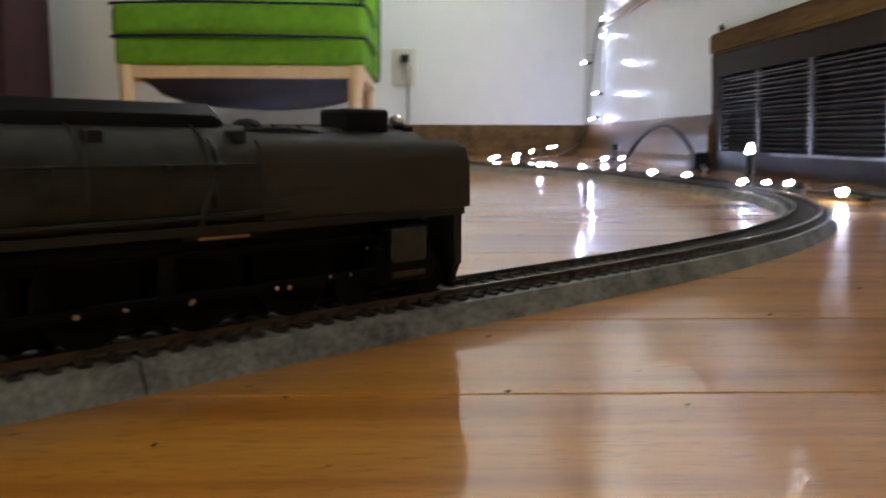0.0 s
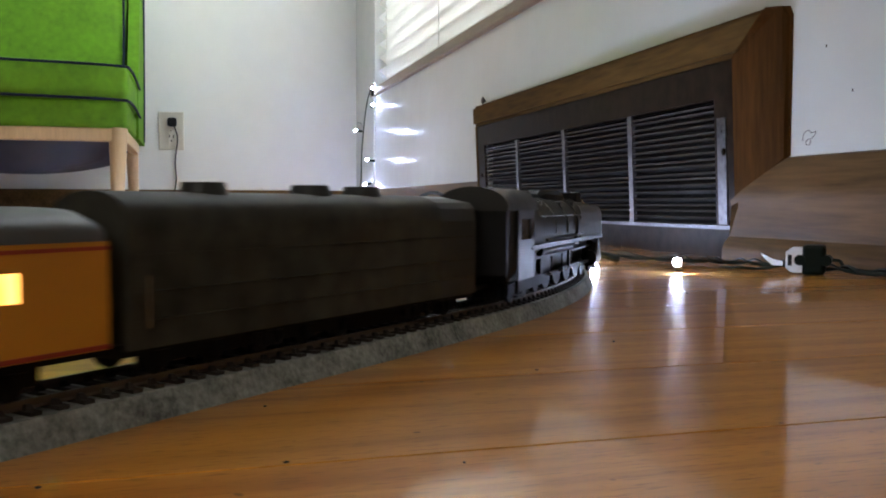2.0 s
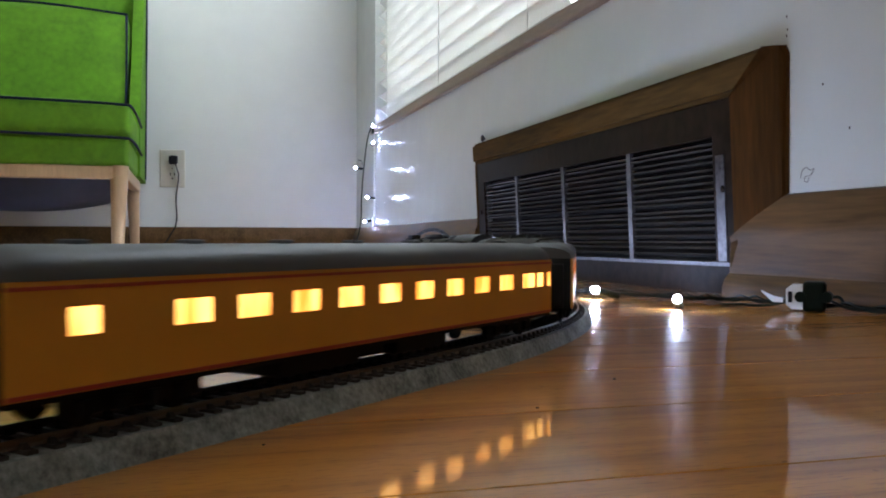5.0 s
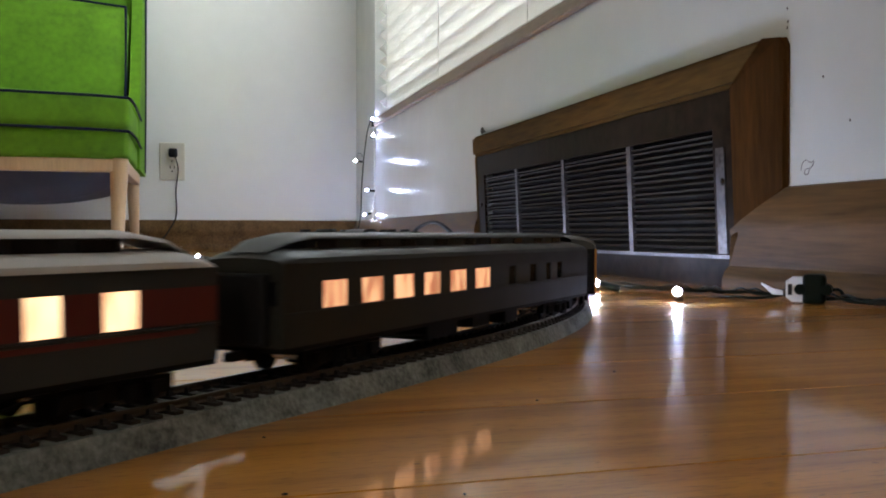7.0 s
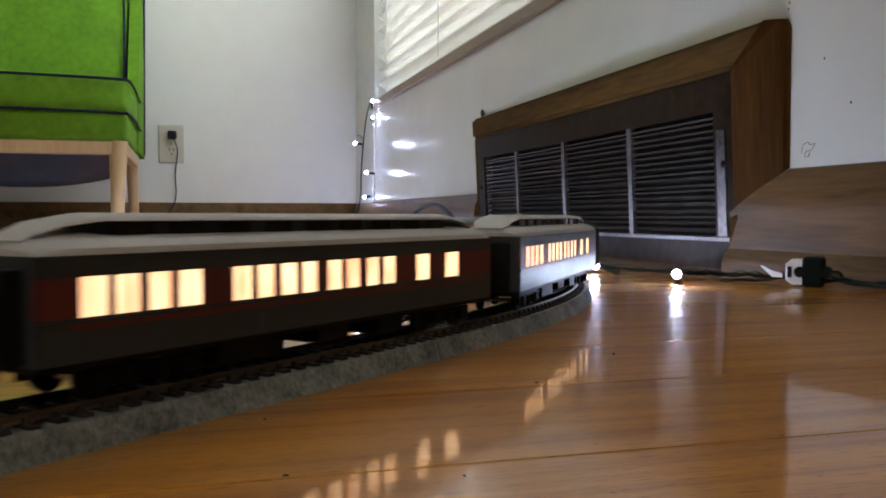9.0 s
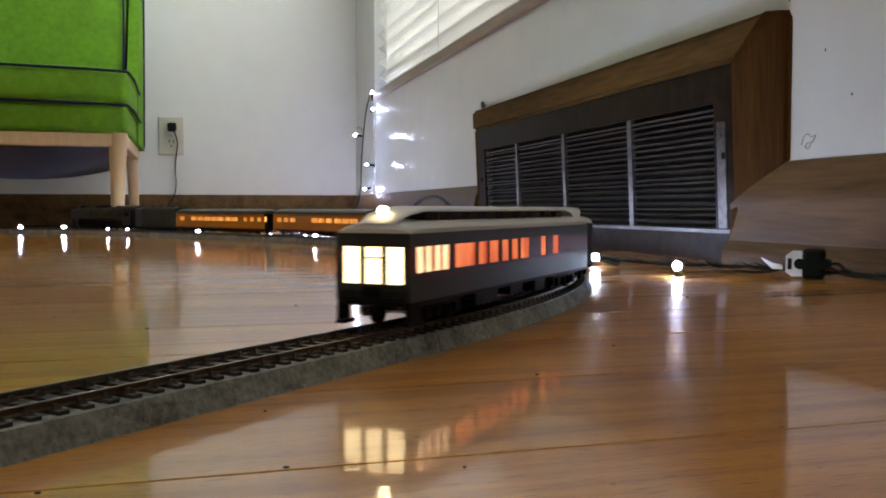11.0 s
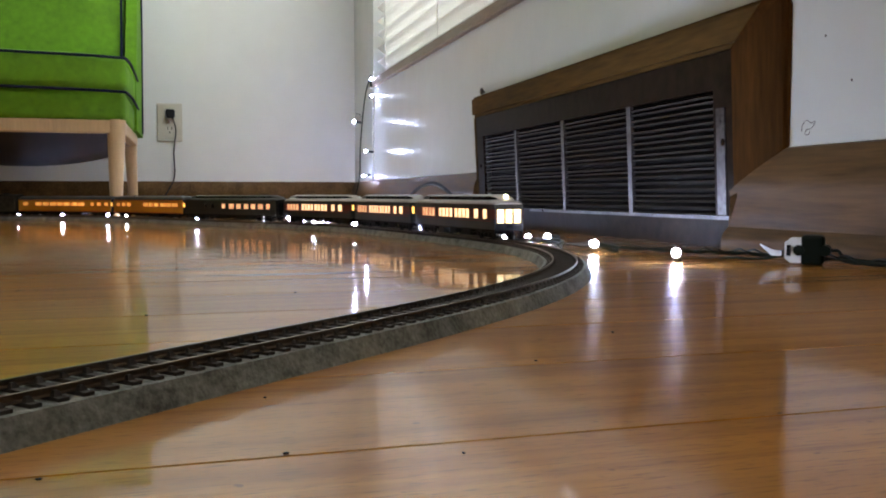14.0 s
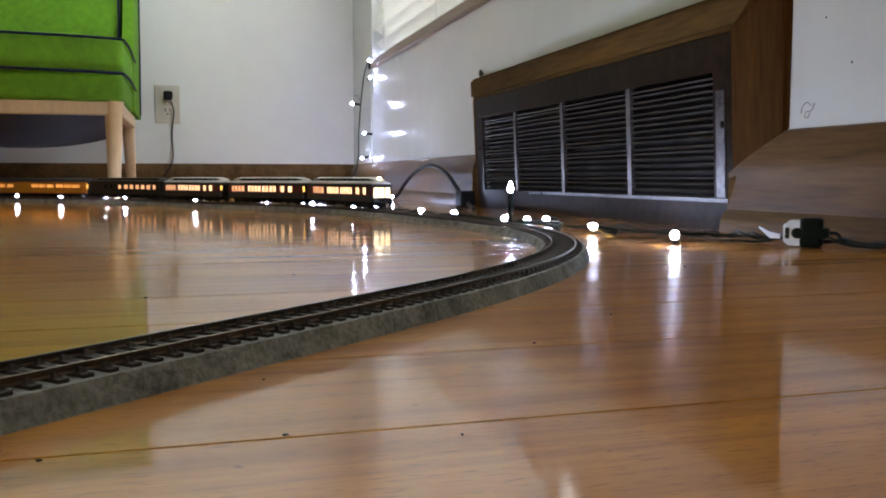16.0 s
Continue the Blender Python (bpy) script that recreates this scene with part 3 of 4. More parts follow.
    bmesh.ops.solidify(g, geom=g.faces[:], thickness=0.003)
    part("dust_cover", g, "dustcover", c, "sagging black dust cover", True)
    return c


armchair()

# dark cloth hanging beyond the chair
fold = []
for k in range(41):
    u = k / 40
    fold.append((-2.1 + 0.93 * u, 2.84 + 0.02 * math.sin(u * 34) + 0.012 * math.sin(u * 13)))
ring_pts = fold + [(x, y + 0.01) for x, y in fold[::-1]]
tagged(part("curtain", loft([[(x, y, z) for x, y in ring_pts] for z in (0.02, 0.6, 1.3, 2.0)]), "curtain", smooth=True), "dark maroon cloth curtain hanging near the wall", "curtain")

# ---- string lights along the track and up the corner ----


def string_lights():
    run = []
    for k in range(55):
        s = 0.56 + k * 0.047
        x, y, a = on_line(s, 0.045 + 0.014 * math.sin(k * 1.9) + 0.008 * math.sin(k * 0.7))
        if x > WALL_X - 0.06 and k > 0:
            x = WALL_X - 0.06
        run.append((x, y, 0.004 + 0.003 * abs(math.sin(k * 2.3))))
    lead = [(0.505, 0.30, 0.004), (0.512, 0.45, 0.004), (0.508, 0.56, 0.005), (0.505, 0.65, 0.005), (0.482, 0.72, 0.004), (0.456, 0.765, 0.004), (*on_line(0.66, 0.075)[:2], 0.004), (*on_line(0.72, 0.05)[:2], 0.004)]
    tagged(part("light_wire", tube(lead, 0.0012, 6, 5), "wire", smooth=True), "dark green wire lying along the baseboard", "cord")
    for turn, word in ((0.0, "second"), (2.1, "third")):
        strand = []
        for i in range(len(lead) - 1):
            for k in range(12):
                u, a = k / 12, (i * 12 + k) * 0.85 + turn
                x, y, z = (p + (q - p) * u for p, q in zip(lead[i], lead[i + 1]))
                strand.append((x + 0.0034 * math.sin(a), y, max(0.0014, z + 0.001 + 0.0026 * math.cos(a))))
        tagged(part("light_wire", tube(strand, 0.0011, 5, 2), "wire", smooth=True), word + " dark green wire twisted along the baseboard", "cord")
    w = tagged(part("light_string", tube(run, 0.0016, 6, 3), "wire", smooth=True), "string of white led fairy lights beside the track", "lights")
    twin = [(p[0] + 0.006 * math.sin(i * 2.6), p[1] + 0.006 * math.cos(i * 2.1), p[2] + 0.003) for i, p in enumerate(run)]
    part("wire", tube(twin, 0.0014, 6, 3), "wire", w)
    return w


LIGHTS = string_lights()


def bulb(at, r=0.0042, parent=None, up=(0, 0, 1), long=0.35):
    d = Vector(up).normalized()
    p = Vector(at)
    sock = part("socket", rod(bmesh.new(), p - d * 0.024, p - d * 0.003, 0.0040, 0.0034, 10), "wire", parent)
    # lamp drawn larger than a bare led; its glare is put into the size
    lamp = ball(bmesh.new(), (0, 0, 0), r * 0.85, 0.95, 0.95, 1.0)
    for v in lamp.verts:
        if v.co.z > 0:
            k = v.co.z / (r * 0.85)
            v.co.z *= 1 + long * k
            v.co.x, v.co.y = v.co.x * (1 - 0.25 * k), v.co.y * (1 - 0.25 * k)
    ob = part("bulb", lamp, "led" if p.y < 2.2 else "led_far", parent, "lit white led bulb, enlarged for its glare", True)
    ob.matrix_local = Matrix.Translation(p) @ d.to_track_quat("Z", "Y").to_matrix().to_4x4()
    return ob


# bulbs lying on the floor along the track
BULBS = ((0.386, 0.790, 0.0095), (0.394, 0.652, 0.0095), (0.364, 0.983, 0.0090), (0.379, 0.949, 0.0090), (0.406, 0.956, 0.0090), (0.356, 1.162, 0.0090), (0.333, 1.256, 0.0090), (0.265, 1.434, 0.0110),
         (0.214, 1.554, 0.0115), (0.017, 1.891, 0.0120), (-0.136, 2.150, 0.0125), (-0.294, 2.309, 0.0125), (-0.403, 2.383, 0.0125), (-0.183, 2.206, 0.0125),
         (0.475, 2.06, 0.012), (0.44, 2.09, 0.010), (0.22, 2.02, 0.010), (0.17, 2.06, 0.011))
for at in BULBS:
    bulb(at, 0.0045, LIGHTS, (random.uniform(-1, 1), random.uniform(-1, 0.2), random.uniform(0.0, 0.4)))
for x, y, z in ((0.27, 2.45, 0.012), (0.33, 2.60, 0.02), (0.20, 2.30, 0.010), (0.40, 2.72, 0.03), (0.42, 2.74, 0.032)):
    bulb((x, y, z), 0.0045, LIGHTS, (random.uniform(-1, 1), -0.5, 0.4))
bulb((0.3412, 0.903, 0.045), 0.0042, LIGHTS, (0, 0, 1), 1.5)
part("wire", rod(bmesh.new(), (0.3412, 0.903, 0.004), (0.3412, 0.903, 0.032), 0.0022, seg=8), "wire", LIGHTS)

corner = tagged(part("light_string", tube([(0.553, 2.70, 0.43), (0.552, 2.78, 0.385), (0.546, 2.81, 0.30), (0.546, 2.85, 0.20), (0.546, 2.86, 0.13), (0.53, 2.86, 0.06), (0.46, 2.74, 0.02), (0.36, 2.5, 0.006), (0.2, 2.3, 0.005)], 0.0020, 6), "wire", smooth=True),
                "fairy lights hanging down from the window sill", "lights")
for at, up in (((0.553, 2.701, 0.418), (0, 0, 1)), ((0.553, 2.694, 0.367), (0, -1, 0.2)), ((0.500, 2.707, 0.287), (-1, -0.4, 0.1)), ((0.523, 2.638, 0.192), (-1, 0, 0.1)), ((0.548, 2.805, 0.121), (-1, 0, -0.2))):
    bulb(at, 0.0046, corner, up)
part("wire", tube([(0.545, 2.83, 0.31), (0.530, 2.77, 0.315), (0.510, 2.72, 0.312)], 0.0012, 6), "wire", corner)
# rounded bead added below the window's edge to catch a vertical highlight
structure("corner_bead", rod(bmesh.new(), (WALL_X + 0.001, WIN_Y1 + 0.004, 0.104), (WALL_X + 0.001, WIN_Y1 + 0.004, WIN_Z0 - 0.022), 0.006, seg=20), "wall_gloss", "rounded glossy bead added to catch bulb light", True, "trim")

# black cable looped against the wall
cable = tagged(part("power_cable", tube([(0.50, 2.35, 0.005), (0.515, 2.20, 0.008), (0.525, 2.13, 0.045), (0.53, 2.03, 0.075), (0.532, 1.90, 0.084), (0.53, 1.78, 0.064), (0.528, 1.68, 0.026), (0.52, 1.60, 0.006), (0.47, 1.42, 0.004)], 0.0042), "black", smooth=True),
               "thick black cable arching off the floor", "cable")
cl = bmesh.new()
box(cl, 0.51, 0.54, 1.62, 1.66, 0.0, 0.032, 0.004)
part("connector", cl, "black", cable)
clip = bmesh.new()
box(clip, 0.445, 0.46, 2.02, 2.045, 0.030, 0.046, 0.005)
rod(clip, (0.452, 2.03, 0.0), (0.452, 2.03, 0.034), 0.002, seg=8)
tagged(part("lamp_clip", clip, "black"), "small black clip standing on the floor", "clip")

# green three-way socket on its cord, beside the baseboard


def cord_socket():
    c = thing("extension_socket", "dark green three-way cord socket with a white plug", "socket", at=(0.492, 0.612, 0))
    c.rotation_euler = (0, 0, radians(-43))
    g = bmesh.new()
    box(g, -0.004, 0.0138, -0.010, 0.010, 0.0, 0.0248, 0.0035, 3)
    for xx in (-0.0052, 0.0145):
        rod(g, (xx, -0.0105, 0.0122), (xx, 0.008, 0.0122), 0.0045, seg=18)
    part("socket_body", g, "plug_green", c)
    w = bmesh.new()
    secs = []
    for x, s in ((-0.0163, 0.0065), (-0.0118, 0.0102), (-0.0035, 0.0102)):
        secs.append([(x, -0.009, 0.0120 - s), (x, 0.009, 0.0120 - s), (x, 0.009, 0.0120 + s), (x, -0.009, 0.0120 + s)])
    part("plug", loft(secs), "plug_white", c, "white plastic plug")
    part("label_bar", boxes((-0.0146, -0.0114, -0.0097, -0.0088, 0.0075, 0.0165)), "black", c)
    t = bmesh.new()
    secs = []
    for x, z, s in ((-0.0195, 0.0085, 0.0018), (-0.0275, 0.0095, 0.0026), (-0.0365, 0.0160, 0.0006)):
        secs.append([(x, -0.001, z - s), (x, 0.001, z - s), (x, 0.001, z + s), (x, -0.001, z + s)])
    part("tag", loft(secs), "plug_white", c, "white paper tag")
    part("cord", tube([(0.0185, 0.0, 0.0122), (0.024, 0.0, 0.012), (0.031, 0, 0.006), (0.06, 0.008, 0.003), (0.12, 0.016, 0.003), (0.25, 0.01, 0.003)], 0.0014, 6), "wire", c)
    part("cord", tube([(-0.016, 0.0, 0.009), (-0.022, 0.004, 0.006), (-0.04, 0.006, 0.003), (-0.055, 0.0, 0.004), (-0.07, 0.004, 0.003)], 0.0013, 6), "wire", c)
    return c


cord_socket()

# specks on the floor
for x, y in ((0.020, 0.194), (0.058, 0.183), (0.115, 0.28), (0.02, 0.25), (0.17, 0.33), (0.25, 0.62), (0.215, 0.66), (0.235, 0.60), (0.44, 0.55), (0.06, 0.52), (-0.02, 0.44), (0.31, 0.50), (-0.05, 0.16), (-0.03, 0.19)):
    sp = ball(bmesh.new(), (x, y, 0.0003), 0.0005 if y < 0.3 else 0.0008, random.uniform(0.7, 1.6), 1, 0.5, 8, 5)
    tagged(part("crumb", sp, "tie"), "tiny dark crumb lying on the floor", "crumb", "crumbs on the floor")

# ---- track ----
BASE_W, TOP_W, BED_H = 0.0190, 0.0158, 0.0072


def sweep(profile, s0, s1, ds=0.012):
    n = max(2, int((s1 - s0) / ds) + 1)
    secs = []
    for s in np.linspace(s0, s1, n):
        ring = []
        for off, z in profile:
            x, y, a = on_line(s, off)
            ring.append((x, y, z))
        secs.append(ring)
    return loft(secs)


LENGTH = 0.2285
JOINT0 = 0.0315
tie_bm = boxes((-0.0015, 0.0015, -0.0136, 0.0136, 0, 0.0016))
for g in (-0.0088, 0.0088):      # moulded spike heads either side of each rail
    for sd in (-1, 1):
        c = g + sd * 0.0017
        k = bmesh.ops.create_cube(tie_bm, size=1, matrix=Matrix.Translation((0, c, 0.0022)) @ Matrix.Diagonal((0.0026, 0.0020, 0.0016, 1)))
        for v in k["verts"]:
            if v.co.z > 0.0022:
                v.co.x *= 0.45
                v.co.y = c - sd * 0.0006 + (v.co.y - c) * 0.5
TIE = mesh_of("tie", tie_bm, "tie")
first = int(math.floor((-2.5 - JOINT0) / LENGTH))
for i in range(first, first + 25):
    s0 = JOINT0 + i * LENGTH
    if s0 + LENGTH > 3.45:
        break
    tr_ob = thing("track_section", "grey moulded roadbed track section with brown ties", "track", "track sections of the loop")
    e = 0.0004
    part("roadbed", sweep([(-BASE_W, 0), (BASE_W, 0), (BASE_W - 0.0004, 0.0009), (TOP_W, BED_H), (-TOP_W, BED_H), (-BASE_W + 0.0004, 0.0009)], s0 + e, s0 + LENGTH - e), "ballast", tr_ob)
    for g in (-1, 1):
        c = g * 0.0088
        part("rail", sweep([(c - 0.0009, BED_H + 0.0010), (c + 0.0009, BED_H + 0.0010), (c + 0.0009, BED_H + 0.0013), (c + 0.0003, BED_H + 0.0017), (c + 0.0003, RAIL_Z - 0.0007), (c - 0.0003, RAIL_Z - 0.0007), (c - 0.0003, BED_H + 0.0017), (c - 0.0009, BED_H + 0.0013)], s0, s0 + LENGTH), "rail", tr_ob)
        part("rail_head", sweep([(c - 0.0005, RAIL_Z - 0.0007), (c + 0.0005, RAIL_Z - 0.0007), (c + 0.0005, RAIL_Z - 0.0001), (c + 0.0003, RAIL_Z), (c - 0.0003, RAIL_Z), (c - 0.0005, RAIL_Z - 0.0001)], s0, s0 + LENGTH), "rail_top", tr_ob)
    if -0.5 < s0 < 1.5:
        n = 31
        for k in range(n):
            x, y, a = on_line(s0 + LENGTH * (k + 0.5) / n)
            tob = new("tie", TIE)
            tob.parent = tr_ob
            tob.matrix_local = pose(x, y, BED_H - 0.0006, 0, 0, math.degrees(a) + random.uniform(-1, 1))
    else:
        bm = bmesh.new()
        n = 31
        for k in range(n):
            x, y, a = on_line(s0 + LENGTH * (k + 0.5) / n)
            r = bmesh.ops.create_cube(bm, size=1, matrix=pose(x, y, BED_H + 0.0002, 0, 0, math.degrees(a)) @ Matrix.Diagonal((0.0032, 0.0276, 0.0016, 1)))
        tagged(part("ties", bm, "tie", tr_ob), kind="stuff")

# ---- rolling stock: x runs forward, z = 0 on the rail head ----


def arch(half, z0, z1, n=10, power=2.0):
    """(y, z) points over the top from one eave to the other."""
    pts = []
    for k in range(n + 1):
        a = math.pi * k / n
        pts.append((half * math.cos(a), z0 + (z1 - z0) * math.sin(a) ** (2 / power)))
    return pts


def truck(car, x, axles=2, pitch=0.030, r=0.0052):
    t = part("truck", boxes((x - pitch * (axles - 1) / 2 - 0.007, x + pitch * (axles - 1) / 2 + 0.007, -0.0125, -0.0112, 0.0035, 0.0085),
                            (x - pitch * (axles - 1) / 2 - 0.007, x + pitch * (axles - 1) / 2 + 0.007, 0.0112, 0.0125, 0.0035, 0.0085),
                            (x - 0.004, x + 0.004, -0.0112, 0.0112, 0.006, 0.0105)), "chassis", car)
    for k in range(axles):
        xx = x + (k - (axles - 1) / 2) * pitch
        for sy in (-1, 1):
            w = rod(bmesh.new(), (xx, sy * 0.0082, r), (xx, sy * 0.0103, r), r, seg=18)
            rod(w, (xx, sy * 0.0103, r), (xx, sy * 0.0128, r), 0.0014, seg=8)
            part("wheel", w, "chassis", t)
            part("axle_box", boxes((xx - 0.0022, xx + 0.0022, sy * 0.0132 - 0.0008, sy * 0.0132 + 0.0008, r - 0.0022, r + 0.0022)), "chassis", t)
        part("axle", rod(bmesh.new(), (xx, -0.0072, r), (xx, 0.0072, r), 0.001, seg=6), "steel", t)
    for sy in (-1, 1):
        for q in (-1, 1):
            part("spring", rod(bmesh.new(), (x + q * 0.005, sy * 0.0132, 0.003), (x + q * 0.005, sy * 0.0132, 0.0072), 0.0015, seg=8), "chassis", t)
    return t


def couplers(car, L, z=0.0085):
    for sx in (-1, 1):
        part("coupler", boxes((min(sx * L / 2, sx * (L / 2 + 0.007)), max(sx * L / 2, sx * (L / 2 + 0.007)), -0.0018, 0.0018, z - 0.0015, z + 0.0015), bevel=0.0004), "black", car)


def side_wall(car, L, half, z0, z1, wz0, wz1, windows, sign, mats, pane_mats, pane_label=""):
    """One side with real openings; windows: (centre, width) in parts of the length from the front."""
    y0, y1 = (half - 0.0012, half) if sign > 0 else (-half, -half + 0.0012)
    lo, band, hi = mats
    x_front, x_rear = L / 2, -L / 2
    ws = sorted((x_front - c * L, w * L) for c, w in windows)
    part("side_panel", boxes((x_rear, x_front, y0, y1, z0, wz0)), lo, car)
    part("letterboard", boxes((x_rear, x_front, y0, y1, wz1, z1)), hi, car)
    x = x_rear
    for c, w in ws:
        if c - w / 2 > x + 0.0002:
            part("window_post", boxes((x, c - w / 2, y0, y1, wz0, wz1)), band, car)
        x = c + w / 2
    part("window_post", boxes((x, x_front, y0, y1, wz0, wz1)), band, car)
    yy = (y0 + y1) / 2
    for i, (c, w) in enumerate(ws):
        pm = pane_mats(1 - (c + L / 2) / L) if callable(pane_mats) else pane_mats
        pane = part("window", boxes((c - w / 2, c + w / 2, yy - 0.0002, yy + 0.0002, wz0, wz1)), pm, car, pane_label)


def end_wall(car, x, half, z0, z1, mat, door="dark_glass"):
    e = boxes((x - 0.0008, x + 0.0008, -half + 0.0012, half - 0.0012, z0, z1))
    w = part("end_wall", e, mat, car)
    s = 1 if x > 0 else -1
    part("diaphragm", boxes((min(x, x + s * 0.0045), max(x, x + s * 0.0055), -0.0115, 0.0115, z0 + 0.002, z1 - 0.003), bevel=0.0008), "black", car)
    return w


def streamliner(name_label, windows_out, windows_in, pane_out, pane_in):
    L, half = 0.304, 0.0166
    c = thing("passenger_car", name_label, "train car", "cars of the model train")
    z0, ze, zt = 0.0085, 0.0375, 0.0462
    for sign, wl, pm in ((-1, windows_out, pane_out), (1, windows_in, pane_in)):
        side_wall(c, L, half, z0 + 0.0016, ze, 0.0240, 0.0310, wl, sign, ("yellow", "yellow", "yellow"), pm)
        y = sign * half
        part("stripe", boxes((-L / 2, L / 2, min(y, y + sign * 0.0002), max(y, y + sign * 0.0002), z0 + 0.0018, z0 + 0.0030)), "red", c, "thin red stripe")
        part("stripe", boxes((-L / 2, L / 2, min(y, y + sign * 0.0002), max(y, y + sign * 0.0002), ze - 0.0022, ze - 0.0012)), "red", c, "thin red stripe")
    part("roof", loft([[(x, y * s, ze + (z - ze) * s2) for y, z in arch(half + 0.0003, ze, zt, 14, 2.6)] for x, s, s2 in ((-L / 2, 0.93, 0.72), (-L / 2 + 0.004, 1, 0.95), (-L / 2 + 0.012, 1, 1), (L / 2 - 0.012, 1, 1), (L / 2 - 0.004, 1, 0.95), (L / 2, 0.93, 0.72))]), "roof_grey", c, "rounded grey roof", True)
    part("underframe", boxes((-L / 2, L / 2, -half + 0.0008, half - 0.0008, z0, z0 + 0.0016)), "chassis", c)
    for xa, xb, w, zb in ((-0.055, -0.012, 0.013, 0.0028), (0.012, 0.050, 0.013, 0.0032), (-0.01, 0.008, 0.010, 0.004)):
        part("equipment_box", boxes((xa, xb, -w, w, zb, z0), bevel=0.0006), "chassis", c)
    for x in (-L / 2 + 0.0008, L / 2 - 0.0008):
        end_wall(c, x, half, z0, ze, "black")
    truck(c, L / 2 - 0.040, 2, 0.032)
    truck(c, -L / 2 + 0.040, 2, 0.032)
    part("door_window", boxes((-L / 2 - 0.0003, -L / 2 + 0.0003, 0.0095, 0.0140, 0.0235, 0.0320)), "pane_amber", c, "lit vestibule window")
    couplers(c, L)
    for k in range(7):
        part("roof_vent", boxes((-L / 2 + 0.03 + k * 0.041 - 0.003, -L / 2 + 0.03 + k * 0.041 + 0.003, -0.003, 0.003, zt - 0.0008, zt + 0.0012), bevel=0.0005), "roof_grey", c)
    return c, L


def clerestory_roof(c, L, half, ze, zt, skin, side):
    low = arch(half + 0.0008, ze, ze + 0.0052, 12, 2.4)
    ends = ((-L / 2, 0.90, 0.35), (-L / 2 + 0.004, 0.98, 0.8), (-L / 2 + 0.010, 1, 1), (L / 2 - 0.010, 1, 1), (L / 2 - 0.004, 0.98, 0.8), (L / 2, 0.90, 0.35))
    part("roof", loft([[(x, y * s, ze + (z - ze) * s2) for y, z in low] for x, s, s2 in ends]), skin, c, "", True)
    ch = 0.0088
    zc0, zc1 = ze + 0.0025, zt - 0.0022
    a, b = -L / 2 + 0.022, L / 2 - 0.022
    part("clerestory", loft([[(a + 0.003, -ch * 0.8, zc0), (a + 0.003, ch * 0.8, zc0), (a + 0.003, ch * 0.8, zc1), (a + 0.003, -ch * 0.8, zc1)]] + [[(x, -ch, zc0), (x, ch, zc0), (x, ch, zc1), (x, -ch, zc1)] for x in (a + 0.007, b - 0.007)]
                            + [[(b - 0.003, -ch * 0.8, zc0), (b - 0.003, ch * 0.8, zc0), (b - 0.003, ch * 0.8, zc1), (b - 0.003, -ch * 0.8, zc1)]]), side, c, "dark clerestory sides")
    top = arch(ch + 0.0016, zc1, zt, 10, 2.2)
    part("clerestory_roof", loft([[(x, y * s, zc0 * (1 - s2) + z * s2) for y, z in top] for x, s, s2 in ((-L / 2 + 0.002, 0.75, 0.15), (-L / 2 + 0.012, 0.95, 0.75), (a + 0.002, 1, 1), (b - 0.002, 1, 1), (L / 2 - 0.012, 0.95, 0.75), (L / 2 - 0.002, 0.75, 0.15))]), skin, c, "", True)
    for k in range(9):
        x = a + 0.012 + k * (b - a - 0.024) / 8
        for sy in (-1, 1):
            part("clerestory_window", boxes((x - 0.006, x + 0.006, sy * ch - 0.0003, sy * ch + 0.0003, zc0 + 0.0012, zc1 - 0.0004)), "dark_glass", c)


def underbody(c, L, half, z0):
    part("underframe", boxes((-L / 2, L / 2, -half + 0.0006, half - 0.0006, z0, z0 + 0.0016)), "chassis", c)
    for xa, xb, zb in ((-0.05, -0.022, 0.0030), (-0.006, 0.012, 0.0042), (0.030, 0.046, 0.0030)):
        part("equipment_box", boxes((xa, xb, -0.0135, 0.0135, zb, z0), bevel=0.0006), "chassis", c)
    for sy in (-1, 1):
        part("truss_rod", tube([(-L * 0.30, sy * 0.012, z0), (-0.025, sy * 0.012, 0.0030), (0.025, sy * 0.012, 0.0030), (L * 0.30, sy * 0.012, z0)], 0.0005, 6, 3), "chassis", c)


